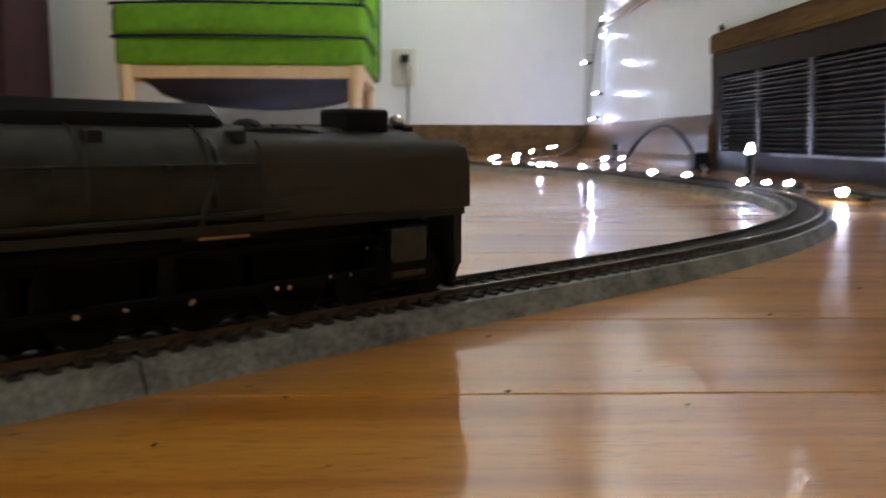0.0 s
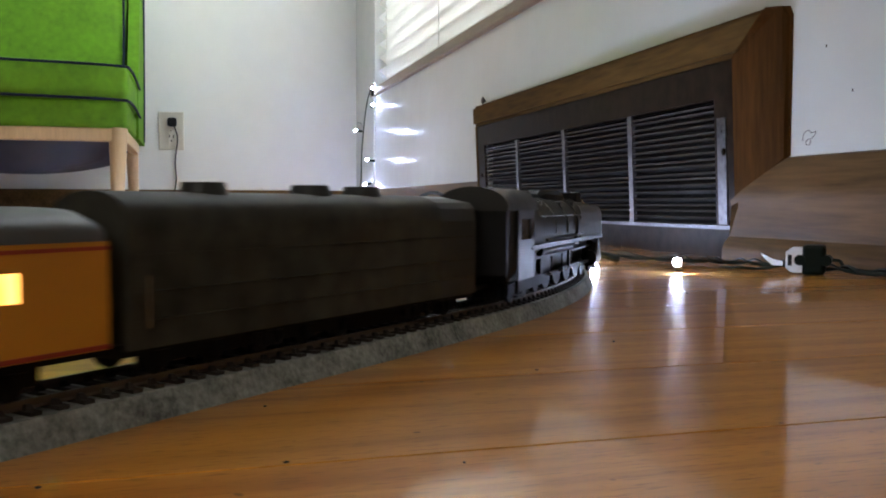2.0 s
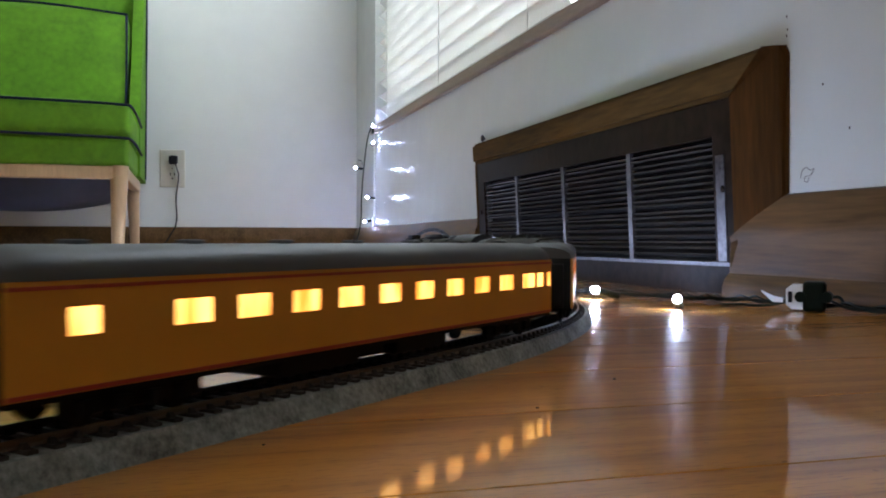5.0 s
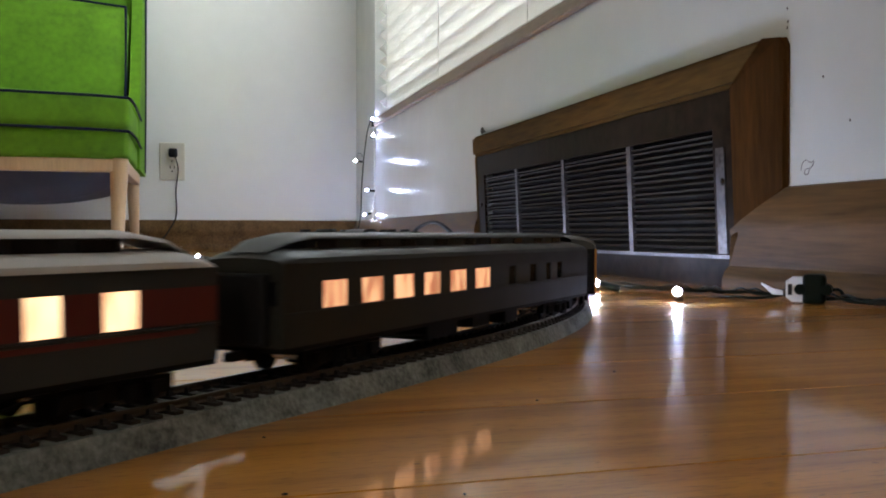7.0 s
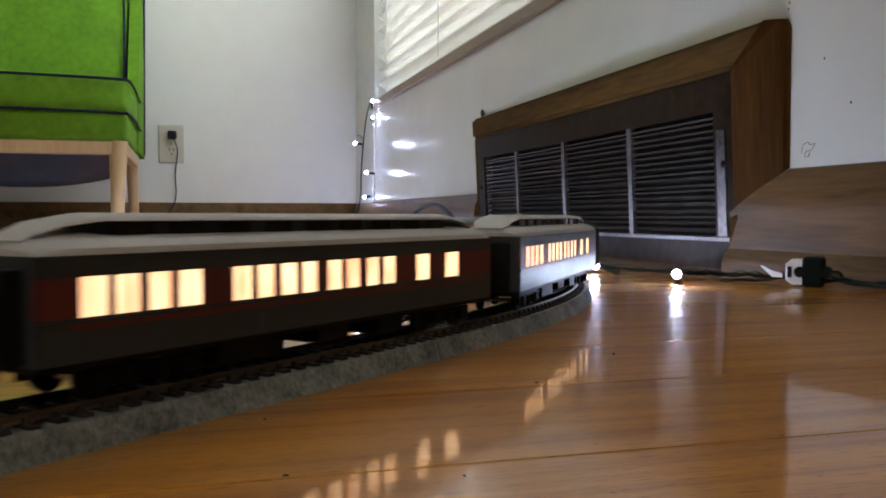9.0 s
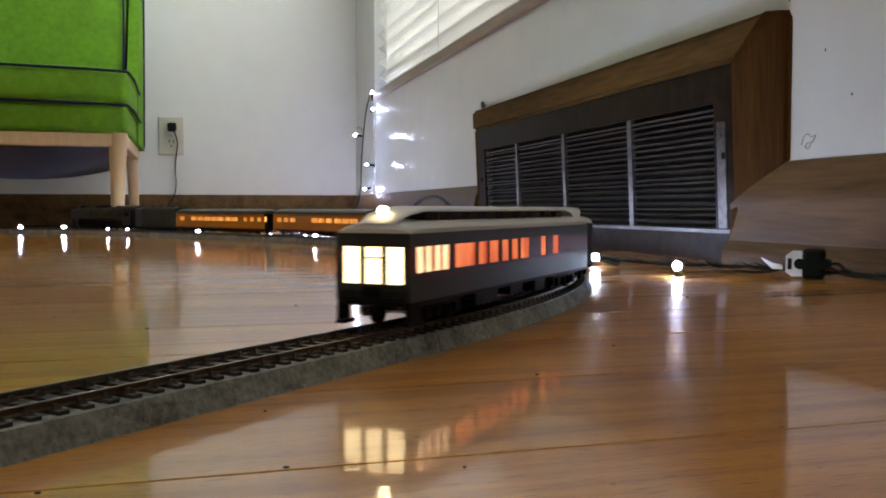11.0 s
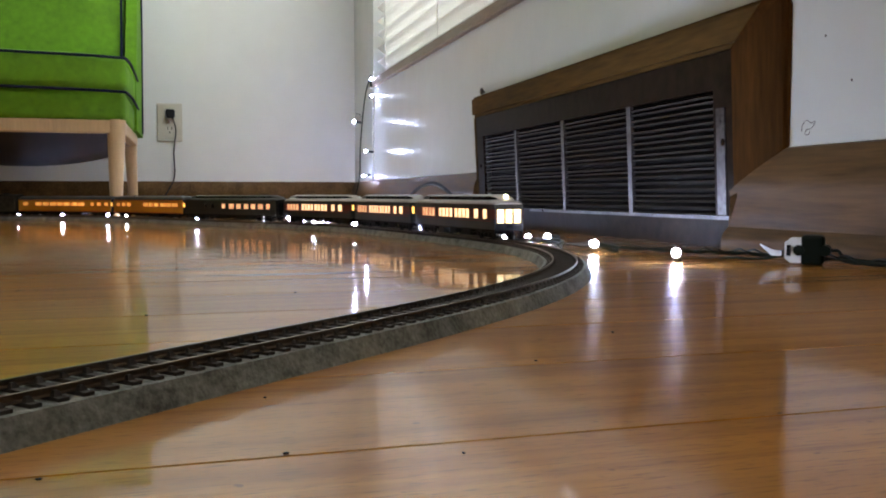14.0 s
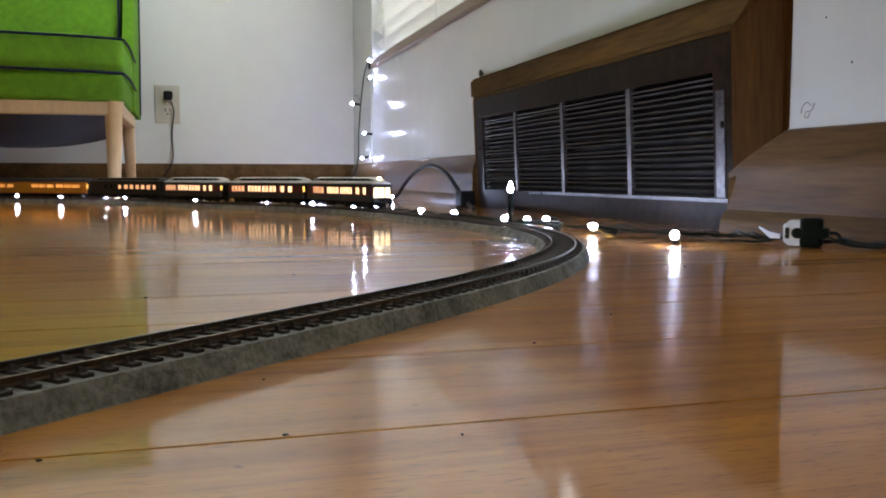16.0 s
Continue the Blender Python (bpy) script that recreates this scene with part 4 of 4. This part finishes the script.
def pullman():
    L, half = 0.298, 0.0166
    c = thing("passenger_car", "dark green heavyweight sleeping car with rose-lit windows", "train car", "cars of the model train")
    z0, ze, zt = 0.0095, 0.0375, 0.0475
    out = [(0.165, 0.026), (0.225, 0.026), (0.30, 0.028), (0.391, 0.028), (0.507, 0.054), (0.591, 0.052), (0.671, 0.046), (0.748, 0.05), (0.825, 0.048), (0.905, 0.048)]
    inn = [(0.25, 0.03), (0.33, 0.03), (0.452, 0.034), (0.54, 0.052), (0.618, 0.046), (0.698, 0.046), (0.77, 0.045), (0.845, 0.05), (0.922, 0.036)]
    for sign, wl, cut in ((-1, out, 0.44), (1, inn, 0.42)):
        side_wall(c, L, half, z0 + 0.0016, ze, 0.0225, 0.0315, wl, sign, ("pullman",) * 3, lambda u, cut=cut: "pane_rose" if u > cut else "dark_glass")
        y = sign * half
        part("belt_rail", boxes((-L / 2, L / 2, min(y, y + sign * 0.0005), max(y, y + sign * 0.0005), 0.0212, 0.0221)), "pullman", c)
    clerestory_roof(c, L, half, ze, zt, "pullman", "pullman")
    underbody(c, L, half, z0)
    for x in (-L / 2 + 0.0008, L / 2 - 0.0008):
        end_wall(c, x, half, z0, ze, "pullman")
    part("door_window", boxes((L / 2 - 0.0003, L / 2 + 0.0003, 0.0095, 0.0140, 0.0245, 0.0320)), "dark_glass", c)
    part("door_window", boxes((-L / 2 - 0.0003, -L / 2 + 0.0003, -0.0140, -0.0095, 0.0245, 0.0320)), "dark_glass", c)
    truck(c, L / 2 - 0.040, 3, 0.017)
    truck(c, -L / 2 + 0.040, 3, 0.017)
    couplers(c, L)
    return c, L


def coach_windows():
    return [(0.150, 0.05), (0.250, 0.044), (0.353, 0.04), (0.400, 0.04), (0.453, 0.041), (0.499, 0.041), (0.557, 0.04), (0.603, 0.04),
            (0.65, 0.040), (0.696, 0.041), (0.786, 0.044), (0.834, 0.040), (0.881, 0.040), (0.927, 0.043)]


def coach(observation=False):
    L, half = (0.236 if observation else 0.222, 0.0166)
    c = thing("passenger_car", "grey observation car with three bright rear windows and white roof" if observation else "grey and maroon coach with warm windows and snow-white roof", "train car", "cars of the model train")
    z0, ze, zt = 0.0095, 0.0375, 0.0480
    base = [(u, w if u < 0.3 else w * 0.86) for u, w in coach_windows()]
    out = base
    inn = [(1 - u, w) for u, w in base]
    if observation:
        out = [(0.26, 0.044), (0.35, 0.034), (0.472, 0.05), (0.531, 0.036), (0.586, 0.034), (0.646, 0.045), (0.702, 0.043), (0.784, 0.09)] + [(0.868 + 0.033 * k, 0.026) for k in range(4)]
        inn = [(g + 0.046 * k, 0.038) for g in (0.12, 0.355, 0.56) for k in range(4)] + [(0.797, 0.045), (0.893, 0.04)]
    for sign, wl in ((-1, out), (1, inn)):
        pm = (lambda u: "pane_warm" if u > 0.84 else "pane_red") if observation and sign < 0 else "pane_warm" if sign < 0 else (lambda u: "pane_rose" if u < 0.28 else "pane_warm")
        side_wall(c, L, half, z0 + 0.0016, ze, 0.0222, 0.0322, wl, sign, ("coach_grey", "maroon", "coach_grey"), pm)
        y = sign * half
        part("belt_rail", boxes((-L / 2, L / 2, min(y, y + sign * 0.0005), max(y, y + sign * 0.0005), 0.0208, 0.0216)), "coach_grey", c)
        part("window_stripe", boxes((-L / 2 + 0.008, L / 2 - 0.008, min(y, y + sign * 0.0002), max(y, y + sign * 0.0002), 0.0192, 0.0207)), "maroon", c)
    clerestory_roof(c, L, half, ze, zt, "snow", "black")
    underbody(c, L, half, z0)
    end_wall(c, L / 2 - 0.0008, half, z0, ze, "coach_grey")
    part("door_window", boxes((L / 2 - 0.0003, L / 2 + 0.0003, -0.0140, -0.0095, 0.0235, 0.0320)), "dark_glass", c)
    if observation:
        x = -L / 2
        part("rear_wall", boxes((x, x + 0.0012, -half + 0.0012, half - 0.0012, z0, 0.0180), (x, x + 0.0012, -half + 0.0012, half - 0.0012, 0.0322, ze),
                                *[(x, x + 0.0012, y - 0.0011, y + 0.0011, 0.0180, 0.0322) for y in (-0.0145, -0.0048, 0.0048, 0.0145)]), "pullman", c)
        for y in (-0.0097, 0.0, 0.0097):
            part("rear_window", boxes((x + 0.0004, x + 0.0008, y - 0.0038, y + 0.0038, 0.0180, 0.0322)), "pane_end", c, "bright lamp-lit rear window")
        part("rear_bar", boxes((x - 0.0001, x + 0.0003, -0.0038, 0.0038, 0.0277, 0.0283)), "black", c)
        part("marker_lamp", ball(bmesh.new(), (x + 0.008, 0, zt - 0.0018), 0.0019), "tail", c, "glowing roof lamp", True)
        part("railing", boxes((x - 0.0012, x - 0.0004, -0.014, 0.014, 0.0118, 0.0126), (x - 0.0012, x - 0.0004, -0.014, 0.014, 0.0148, 0.0153), *[(x - 0.0012, x - 0.0004, -0.014 + 0.0028 * k - 0.0003, -0.014 + 0.0028 * k + 0.0003, 0.0095, 0.0150) for k in range(11)]), "black", c)
        part("end_sign", boxes((x - 0.0016, x - 0.0012, -0.004, 0.004, 0.0128, 0.0172), bevel=0.0002), "chassis", c)
        for sy in (-1, 1):
            part("step", boxes((x - 0.001, x + 0.008, sy * 0.0145 - 0.0018, sy * 0.0145 + 0.0018, 0.002, 0.0035), (x, x + 0.007, sy * 0.0155 - 0.0008, sy * 0.0155 + 0.0008, 0.0035, z0)), "chassis", c)
    else:
        end_wall(c, -L / 2 + 0.0008, half, z0, ze, "coach_grey")
        part("door_window", boxes((-L / 2 - 0.0003, -L / 2 + 0.0003, 0.0095, 0.0140, 0.0235, 0.0320)), "pane_amber", c, "lit vestibule window")
    truck(c, L / 2 - 0.034, 2, 0.028)
    truck(c, -L / 2 + 0.034, 2, 0.028)
    couplers(c, L)
    return c, L


def tender():
    L, half = 0.186, 0.0160
    c = thing("tender", "dark grey long steam engine tender with rounded top", "tender", "cars of the model train")
    prof = [(-half, 0.0085), (half, 0.0085), (half, 0.0400)] + arch(half, 0.0400, 0.0505, 10, 3.2)[1:-1] + [(-half, 0.0400)]
    part("tank", loft([[(x, y, z) for y, z in prof] for x in (-L / 2 + 0.002, L / 2 - 0.030)]), "loco_grey", c, "", True)
    part("coal_bunker", loft([[(x, y * 0.995, min(z, zm)) for y, z in prof] for x, zm in ((L / 2 - 0.030, 0.0505), (L / 2 - 0.012, 0.0500), (L / 2 - 0.002, 0.048))]), "loco", c)
    for sy in (-1, 1):
        y = sy * half
        for z in (0.0155, 0.0232, 0.0330):
            part("rib", boxes((-L / 2 + 0.004, L / 2 - 0.004, min(y, y + sy * 0.0003), max(y, y + sy * 0.0003), z, z + 0.0006)), "loco_grey", c)
        part("grab_iron", rod(bmesh.new(), (-L / 2 + 0.008, y + sy * 0.0006, 0.014), (-L / 2 + 0.008, y + sy * 0.0006, 0.028), 0.0004, seg=6), "steel", c)
    for x in (-0.05, 0.0, 0.03):
        part("hatch", rod(bmesh.new(), (x, 0, 0.049), (x, 0, 0.0535), 0.008, 0.0065, 16), "loco", c)
    part("frame", boxes((-L / 2, L / 2, -0.0135, 0.0135, 0.0065, 0.0100)), "chassis", c)
    # black box added between the trucks to close a bright gap
    part("water_scoop", boxes((0.012, 0.046, -0.0105, 0.0105, 0.0016, 0.0065)), "chassis", c)
    truck(c, L / 2 - 0.032, 2, 0.026)
    t = truck(c, -L / 2 + 0.056, 5, 0.0205, 0.0050)
    couplers(c, L)
    return c, L


def engine():
    L = 0.248
    c = thing("steam_engine", "dark graphite model steam locomotive with smoke deflectors", "locomotive", "cars of the model train")
    rz, rr = 0.0338, 0.0172
    b = bmesh.new()
    part("boiler", rod(rod(b, (0.108, 0, rz), (0.040, 0, rz), 0.0160, 0.0166, 28), (0.040, 0, rz), (-0.078, 0, rz), 0.0168, rr + 0.0006, 28), "loco_grey", c, "", True)
    part("smokebox_front", rod(rod(bmesh.new(), (0.108, 0, rz), (0.111, 0, rz), 0.0155, 0.0138, 28), (0.111, 0, rz), (0.1135, 0, rz), 0.0080, 0.0065, 20), "loco", c, "", True)
    part("headlight", rod(bmesh.new(), (0.111, 0, rz + 0.0005), (0.1165, 0, rz + 0.0005), 0.0026, 0.0028, 14), "steel", c)
    part("sand_dome", loft([[(x, y * s, rz + 0.0145 + z * h) for y, z in ((-0.0062, 0), (0.0062, 0), (0.0062, 0.6), (0.004, 1.0), (-0.004, 1.0), (-0.0062, 0.6))] for x, s, h in ((0.044, 0.7, 0.0040), (0.040, 1, 0.0070), (-0.008, 1, 0.0074), (-0.014, 0.7, 0.0044))]), "black", c, "long black dome casing", True)
    part("steam_dome", loft([[(x, y * s, rz + 0.0145 + z * h) for y, z in ((-0.006, 0), (0.006, 0), (0.006, 0.6), (0.004, 1.0), (-0.004, 1.0), (-0.006, 0.6))] for x, s, h in ((-0.034, 0.7, 0.0036), (-0.038, 1, 0.0058), (-0.052, 1, 0.0058), (-0.058, 0.7, 0.0036))]), "loco", c, "", True)
    part("smokestack", boxes((0.0815, 0.0980, -0.0062, 0.0062, rz + 0.0145, rz + 0.0215), bevel=0.0012), "black", c, "black double smokestack casing")
    part("dome_cap", ball(bmesh.new(), (0.0535, 0, rz + 0.0150), 0.0046, 1, 1, 0.75, 14, 8), "black", c, "small round black dome", True)
    part("bell", ball(rod(bmesh.new(), (0.104, 0, rz + 0.0145), (0.104, 0, rz + 0.0195), 0.0006, seg=6), (0.106, 0, rz + 0.0178), 0.0024), "steel", c)
    part("number_box", boxes((0.1045, 0.1085, -0.005, 0.005, rz + 0.0140, rz + 0.0170), bevel=0.0005), "black", c)
    for sy in (-1, 1):
        y = sy * 0.0163
        ring = [(0.0264, y), (0.0405, y), (0.0445, y * 0.95), (0.0465, y * 0.84)]
        d = loft([[(x, yy, min(z, z1)) for z, yy in ring] + [(x, yy - sy * 0.0008, min(z, z1) - 0.0002) for z, yy in ring[::-1]] for x, z1 in ((0.1215, 0.040), (0.1205, 0.0440), (0.1175, 0.0464), (0.0475, 0.0470))])
        part("smoke_deflector", d, "deflector", c, "grey smoke deflector plate curving in at the top", True)
        part("running_board", boxes((-0.080, 0.118, min(sy * 0.0125, sy * 0.0172), max(sy * 0.0125, sy * 0.0172), 0.0250, 0.0262), (-0.080, 0.118, sy * 0.0172 - 0.0002, sy * 0.0172 + 0.0002, 0.0242, 0.0264)), "loco", c)
        part("handrail", tube([(0.046, sy * 0.0166, 0.0405), (0.0, sy * 0.0170, 0.0408), (-0.064, sy * 0.0176, 0.0410)], 0.0004, 6, 2), "loco", c)
        part("pipe", tube([(0.055, sy * 0.0164, 0.0290), (0.02, sy * 0.0170, 0.0282), (-0.05, sy * 0.0176, 0.0282)], 0.0008, 6, 2), "loco", c)
        for x in (0.044, 0.008, -0.040):
            part("boiler_fitting", boxes((x - 0.002, x + 0.002, sy * 0.0100 - 0.002, sy * 0.0100 + 0.002, rz + 0.0118, rz + 0.0150), bevel=0.0004), "loco", c)
        for x in (0.036, 0.022, -0.004, -0.020, -0.034, -0.052):
            part("rail_stanchion", rod(bmesh.new(), (x, sy * 0.0164, 0.0400), (x, sy * 0.0174, 0.0410), 0.0006, seg=6), "loco", c)
        for x in (0.034, 0.004, -0.028, -0.056):
            band = bmesh.new()
            for k in range(12):
                a0, a1 = radians(-10 + 9 * k), radians(-10 + 9 * (k + 1))
                rod(band, (x, sy * 0.0173 * math.cos(a0), rz + 0.0173 * math.sin(a0)), (x, sy * 0.0173 * math.cos(a1), rz + 0.0173 * math.sin(a1)), 0.0004, seg=5)
            part("boiler_band", band, "loco", c)
        for x in (0.066, 0.058, 0.050):
            part("top_fitting", rod(bmesh.new(), (x, sy * 0.0060, rz + 0.0125), (x, sy * 0.0058, rz + 0.0168), 0.0012, 0.0008, 8), "loco", c)
        part("top_pipe", tube([(0.074, sy * 0.0070, rz + 0.0140), (0.062, sy * 0.0072, rz + 0.0155), (0.048, sy * 0.0068, rz + 0.0150)], 0.0006, 6, 3), "loco", c)
        part("feed_pipe", tube([(0.030, sy * 0.0165, 0.0262), (0.031, sy * 0.0172, 0.0300), (0.033, sy * 0.0172, 0.0350), (0.036, sy * 0.0150, 0.0420), (0.036, sy * 0.0110, 0.0465)], 0.0007, 6, 3), "loco", c)
        part("air_tank", rod(bmesh.new(), (0.026, sy * 0.0135, 0.0222), (-0.052, sy * 0.0135, 0.0222), 0.0026, seg=12), "chassis", c, "", True)
        for x, z in ((0.076, 0.0098), (0.069, 0.0100), (0.052, 0.0088), (0.028, 0.0080), (0.012, 0.0086), (0.082, 0.0165)):
            part("rod_bolt", ball(bmesh.new(), (x, sy * 0.0147, z), 0.0006, 1, 0.6, 1, 8, 5), "steel", c, "bright bolt head")
        cyl = rod(bmesh.new(), (0.0850, sy * 0.0140, 0.0110), (0.1040, sy * 0.0140, 0.0110), 0.0054, seg=18)
        rod(cyl, (0.0860, sy * 0.0138, 0.0200), (0.1030, sy * 0.0138, 0.0200), 0.0034, seg=14)
        box(cyl, 0.0870, 0.1020, sy * 0.0135 - 0.0040, sy * 0.0135 + 0.0040, 0.0110, 0.0215)
        part("cylinder", cyl, "chassis", c, "", True)
        part("cylinder_cover", boxes((0.0872, 0.1005, sy * 0.0188 - 0.0004, sy * 0.0188 + 0.0004, 0.0077, 0.0219), bevel=0.0006), "loco_grey", c, "grey cylinder cover plate")
        for k in range(4):
            x = 0.060 - k * 0.0275
            w = rod(bmesh.new(), (x, sy * 0.0078, 0.0122), (x, sy * 0.0104, 0.0122), 0.0122, seg=28)
            rod(w, (x, sy * 0.0098, 0.0122), (x, sy * 0.0104, 0.0122), 0.0085, seg=20)
            wh = part("driving_wheel", w, "chassis", c)
            part("crank_pin", rod(bmesh.new(), (x - 0.004, sy * 0.0104, 0.0085), (x - 0.004, sy * 0.0146, 0.0085), 0.0007, seg=8), "steel", wh, "bright crank pin")
        part("side_rod", boxes((-0.0225, 0.060, sy * 0.0118 - 0.0005, sy * 0.0118 + 0.0005, 0.0074, 0.0096)), "chassis", c)
        part("main_rod", boxes((0.004, 0.086, sy * 0.0136 - 0.0005, sy * 0.0136 + 0.0005, 0.0082, 0.0104)), "chassis", c)
        part("valve_gear", boxes((0.020, 0.024, sy * 0.0140 - 0.0006, sy * 0.0140 + 0.0006, 0.0090, 0.0240), (0.0225, 0.0860, sy * 0.0140 - 0.0005, sy * 0.0140 + 0.0005, 0.0190, 0.0202)), "chassis", c)
        part("bright_plate", boxes((0.030, 0.0440, sy * 0.0152 - 0.0004, sy * 0.0152 + 0.0004, 0.0228, 0.0236)), "steel", c)
        for x in (0.110, 0.0795, -0.046, -0.070, -0.096):
            part("small_wheel", rod(bmesh.new(), (x, sy * 0.0082, 0.0056), (x, sy * 0.0103, 0.0056), 0.0056, seg=18), "chassis", c)
        part("trailing_frame", boxes((-0.108, -0.040, sy * 0.0118 - 0.0010, sy * 0.0118 + 0.0010, 0.0042, 0.0095)), "chassis", c)
        part("cab_side", boxes((-0.1055, -0.0755, sy * 0.0166 - 0.0005, sy * 0.0166 + 0.0005, 0.0110, 0.0300), (-0.1055, -0.1010, sy * 0.0166 - 0.0005, sy * 0.0166 + 0.0005, 0.0300, 0.0420), (-0.0825, -0.0755, sy * 0.0166 - 0.0005, sy * 0.0166 + 0.0005, 0.0300, 0.0420), (-0.1055, -0.0755, sy * 0.0166 - 0.0005, sy * 0.0166 + 0.0005, 0.0400, 0.0445)), "loco", c)
        part("cab_window", boxes((-0.1010, -0.0825, sy * 0.0163 - 0.0002, sy * 0.0163 + 0.0002, 0.0300, 0.0400)), "dark_glass", c)
        part("cab_step", boxes((-0.1045, -0.0955, sy * 0.0150 - 0.0012, sy * 0.0150 + 0.0012, 0.0030, 0.0042), (-0.1010, -0.0990, sy * 0.0150 - 0.0008, sy * 0.0150 + 0.0008, 0.0042, 0.0110)), "chassis", c)
        part("pilot_step", boxes((0.1160, 0.1215, min(sy * 0.006, sy * 0.0135), max(sy * 0.006, sy * 0.0135), 0.0018, 0.0032), (0.1178, 0.1192, sy * 0.0120 - 0.0006, sy * 0.0120 + 0.0006, 0.0032, 0.0120)), "black", c)
    part("cab_roof", loft([[(x, y, z) for y, z in arch(0.0176, 0.0440, 0.0550, 12, 2.4)] for x in (-0.124, -0.071)]), "loco", c, "", True)
    part("cab_front", boxes((-0.0767, -0.0755, -0.0161, 0.0161, 0.0160, 0.0440)), "loco", c)
    part("frame", boxes((-0.104, 0.112, -0.0066, 0.0066, 0.0022, 0.0180), (-0.112, -0.078, -0.0130, 0.0130, 0.0110, 0.0146), (-0.070, 0.104, -0.0125, 0.0125, 0.0180, 0.0260)), "chassis", c)
    part("pilot_deck", boxes((0.0980, 0.1200, -0.0150, 0.0150, 0.0240, 0.0262), (0.1165, 0.1195, -0.0150, 0.0150, 0.0085, 0.0250), bevel=0.0005), "loco", c)
    part("pilot", loft([[(0.1165, -0.0140, 0.0085), (0.1165, 0.0140, 0.0085), (0.1195, 0.0140, 0.0085), (0.1195, -0.0140, 0.0085)], [(0.1165, -0.0120, 0.0022), (0.1165, 0.0120, 0.0022), (0.1245, 0.0070, 0.0022), (0.1245, -0.0070, 0.0022)]]), "black", c)
    part("coupler", boxes((0.1190, 0.1270, -0.0018, 0.0018, 0.0070, 0.0100), bevel=0.0005), "black", c)
    # block added to fill the open cab, black in place of shade
    part("backhead", boxes((-0.1215, -0.0775, -0.0158, 0.0158, 0.0146, 0.0440)), "black", c, "black block for the shade inside the cab")
    part("drawbar", boxes((-0.130, -0.100, -0.002, 0.002, 0.0075, 0.0090)), "black", c)
    return c, L


ENGINE, ENGINE_L = engine()
TENDER, TENDER_L = tender()
O1_OUT = [(0.1025, 0.043), (0.168, 0.042), (0.243, 0.045), (0.316, 0.062), (0.398, 0.064), (0.480, 0.064), (0.563, 0.064), (0.644, 0.062), (0.722, 0.060), (0.784, 0.034), (0.861, 0.042), (0.918, 0.036), (0.974, 0.022)]
O1_IN = [(0.08, 0.055), (0.228, 0.068), (0.310, 0.066), (0.388, 0.066), (0.464, 0.064), (0.538, 0.064), (0.615, 0.064), (0.690, 0.068), (0.809, 0.03), (0.88, 0.034), (0.955, 0.036)]
O2_OUT = [(0.010, 0.016), (0.044, 0.026)] + [(0.0885 + 0.0805 * k, 0.046) for k in range(10)] + [(0.93, 0.03)]
O2_IN = [(0.072, 0.050), (0.156, 0.058), (0.238, 0.062), (0.49, 0.066), (0.568, 0.066), (0.646, 0.064), (0.737, 0.068), (0.816, 0.068), (0.897, 0.074)]
CAR_1, L1 = streamliner("orange-yellow streamlined coach with amber lit windows, grey roof", O1_OUT, O1_IN, lambda u: "pane_amber" if u < 0.82 or u > 0.94 else "pane_dim", lambda u: "pane_dim")
CAR_2, L2 = streamliner("orange-yellow streamlined diner with widely spaced lit windows", O2_OUT, O2_IN, "pane_amber", "pane_dim")
CAR_3, L3 = pullman()
CAR_4, L4 = coach()
CAR_5 = copy_thing(CAR_4, pose(0, 0, 0))
CAR_6, L6 = coach(True)

# thing, distance from the engine's front to its middle, spacing of its pivots
TRAIN = ((ENGINE, -0.1235, 0.10), (TENDER, -0.3505, 0.11), (CAR_1, -0.5998, 0.224), (CAR_2, -0.9259, 0.224),
         (CAR_3, -1.2435, 0.218), (CAR_4, -1.5265, 0.154), (CAR_5, -1.7726, 0.154), (CAR_6, -2.0195, 0.160))

# ---- floor boards ----
BOARD_W = 0.0825
y = SOUTH
row = 0
while y < WALL_Y - 0.001:
    y1 = min(y + BOARD_W, WALL_Y)
    cuts = [WEST]
    x = WEST + random.uniform(0.4, 1.6)
    while x < WALL_X - 0.3:
        if x < -0.75 or y > 2.2:
            cuts.append(x)
        x += random.uniform(1.2, 2.2)
    cuts.append(WALL_X)
    for xa, xb in zip(cuts, cuts[1:]):
        L, Wd = (xb - xa) / 2 - 0.0002, (y1 - y) / 2 - 0.0002
        top = [(Wd - d, h) for d, h in ((0, -0.0012), (0.00015, -0.0004), (0.0003, 0))]
        ring = [(-Wd, -0.004), (Wd, -0.004)] + top + [(-v, h) for v, h in top[::-1]]
        bm = loft([[(x_end, v, h) for v, h in ring] for x_end in (-L, L)])
        p = part("plank", bm, "floor", floor)
        p.location = ((xa + xb) / 2, (y + y1) / 2, random.uniform(-0.00003, 0.00003))
    y += BOARD_W
    row += 1


def motions():
    times = [k * 0.25 for k in range(65)]
    for ob, mid, base in TRAIN:
        keys = []
        for t in times:
            s = head(t) + mid
            xa, ya, _ = on_line(s + base / 2)
            xb, yb, _ = on_line(s - base / 2)
            keys.append((t, pose((xa + xb) / 2, (ya + yb) / 2, RAIL_Z, 0, 0, math.degrees(math.atan2(ya - yb, xa - xb)))))
        walk(ob, keys)


motions()
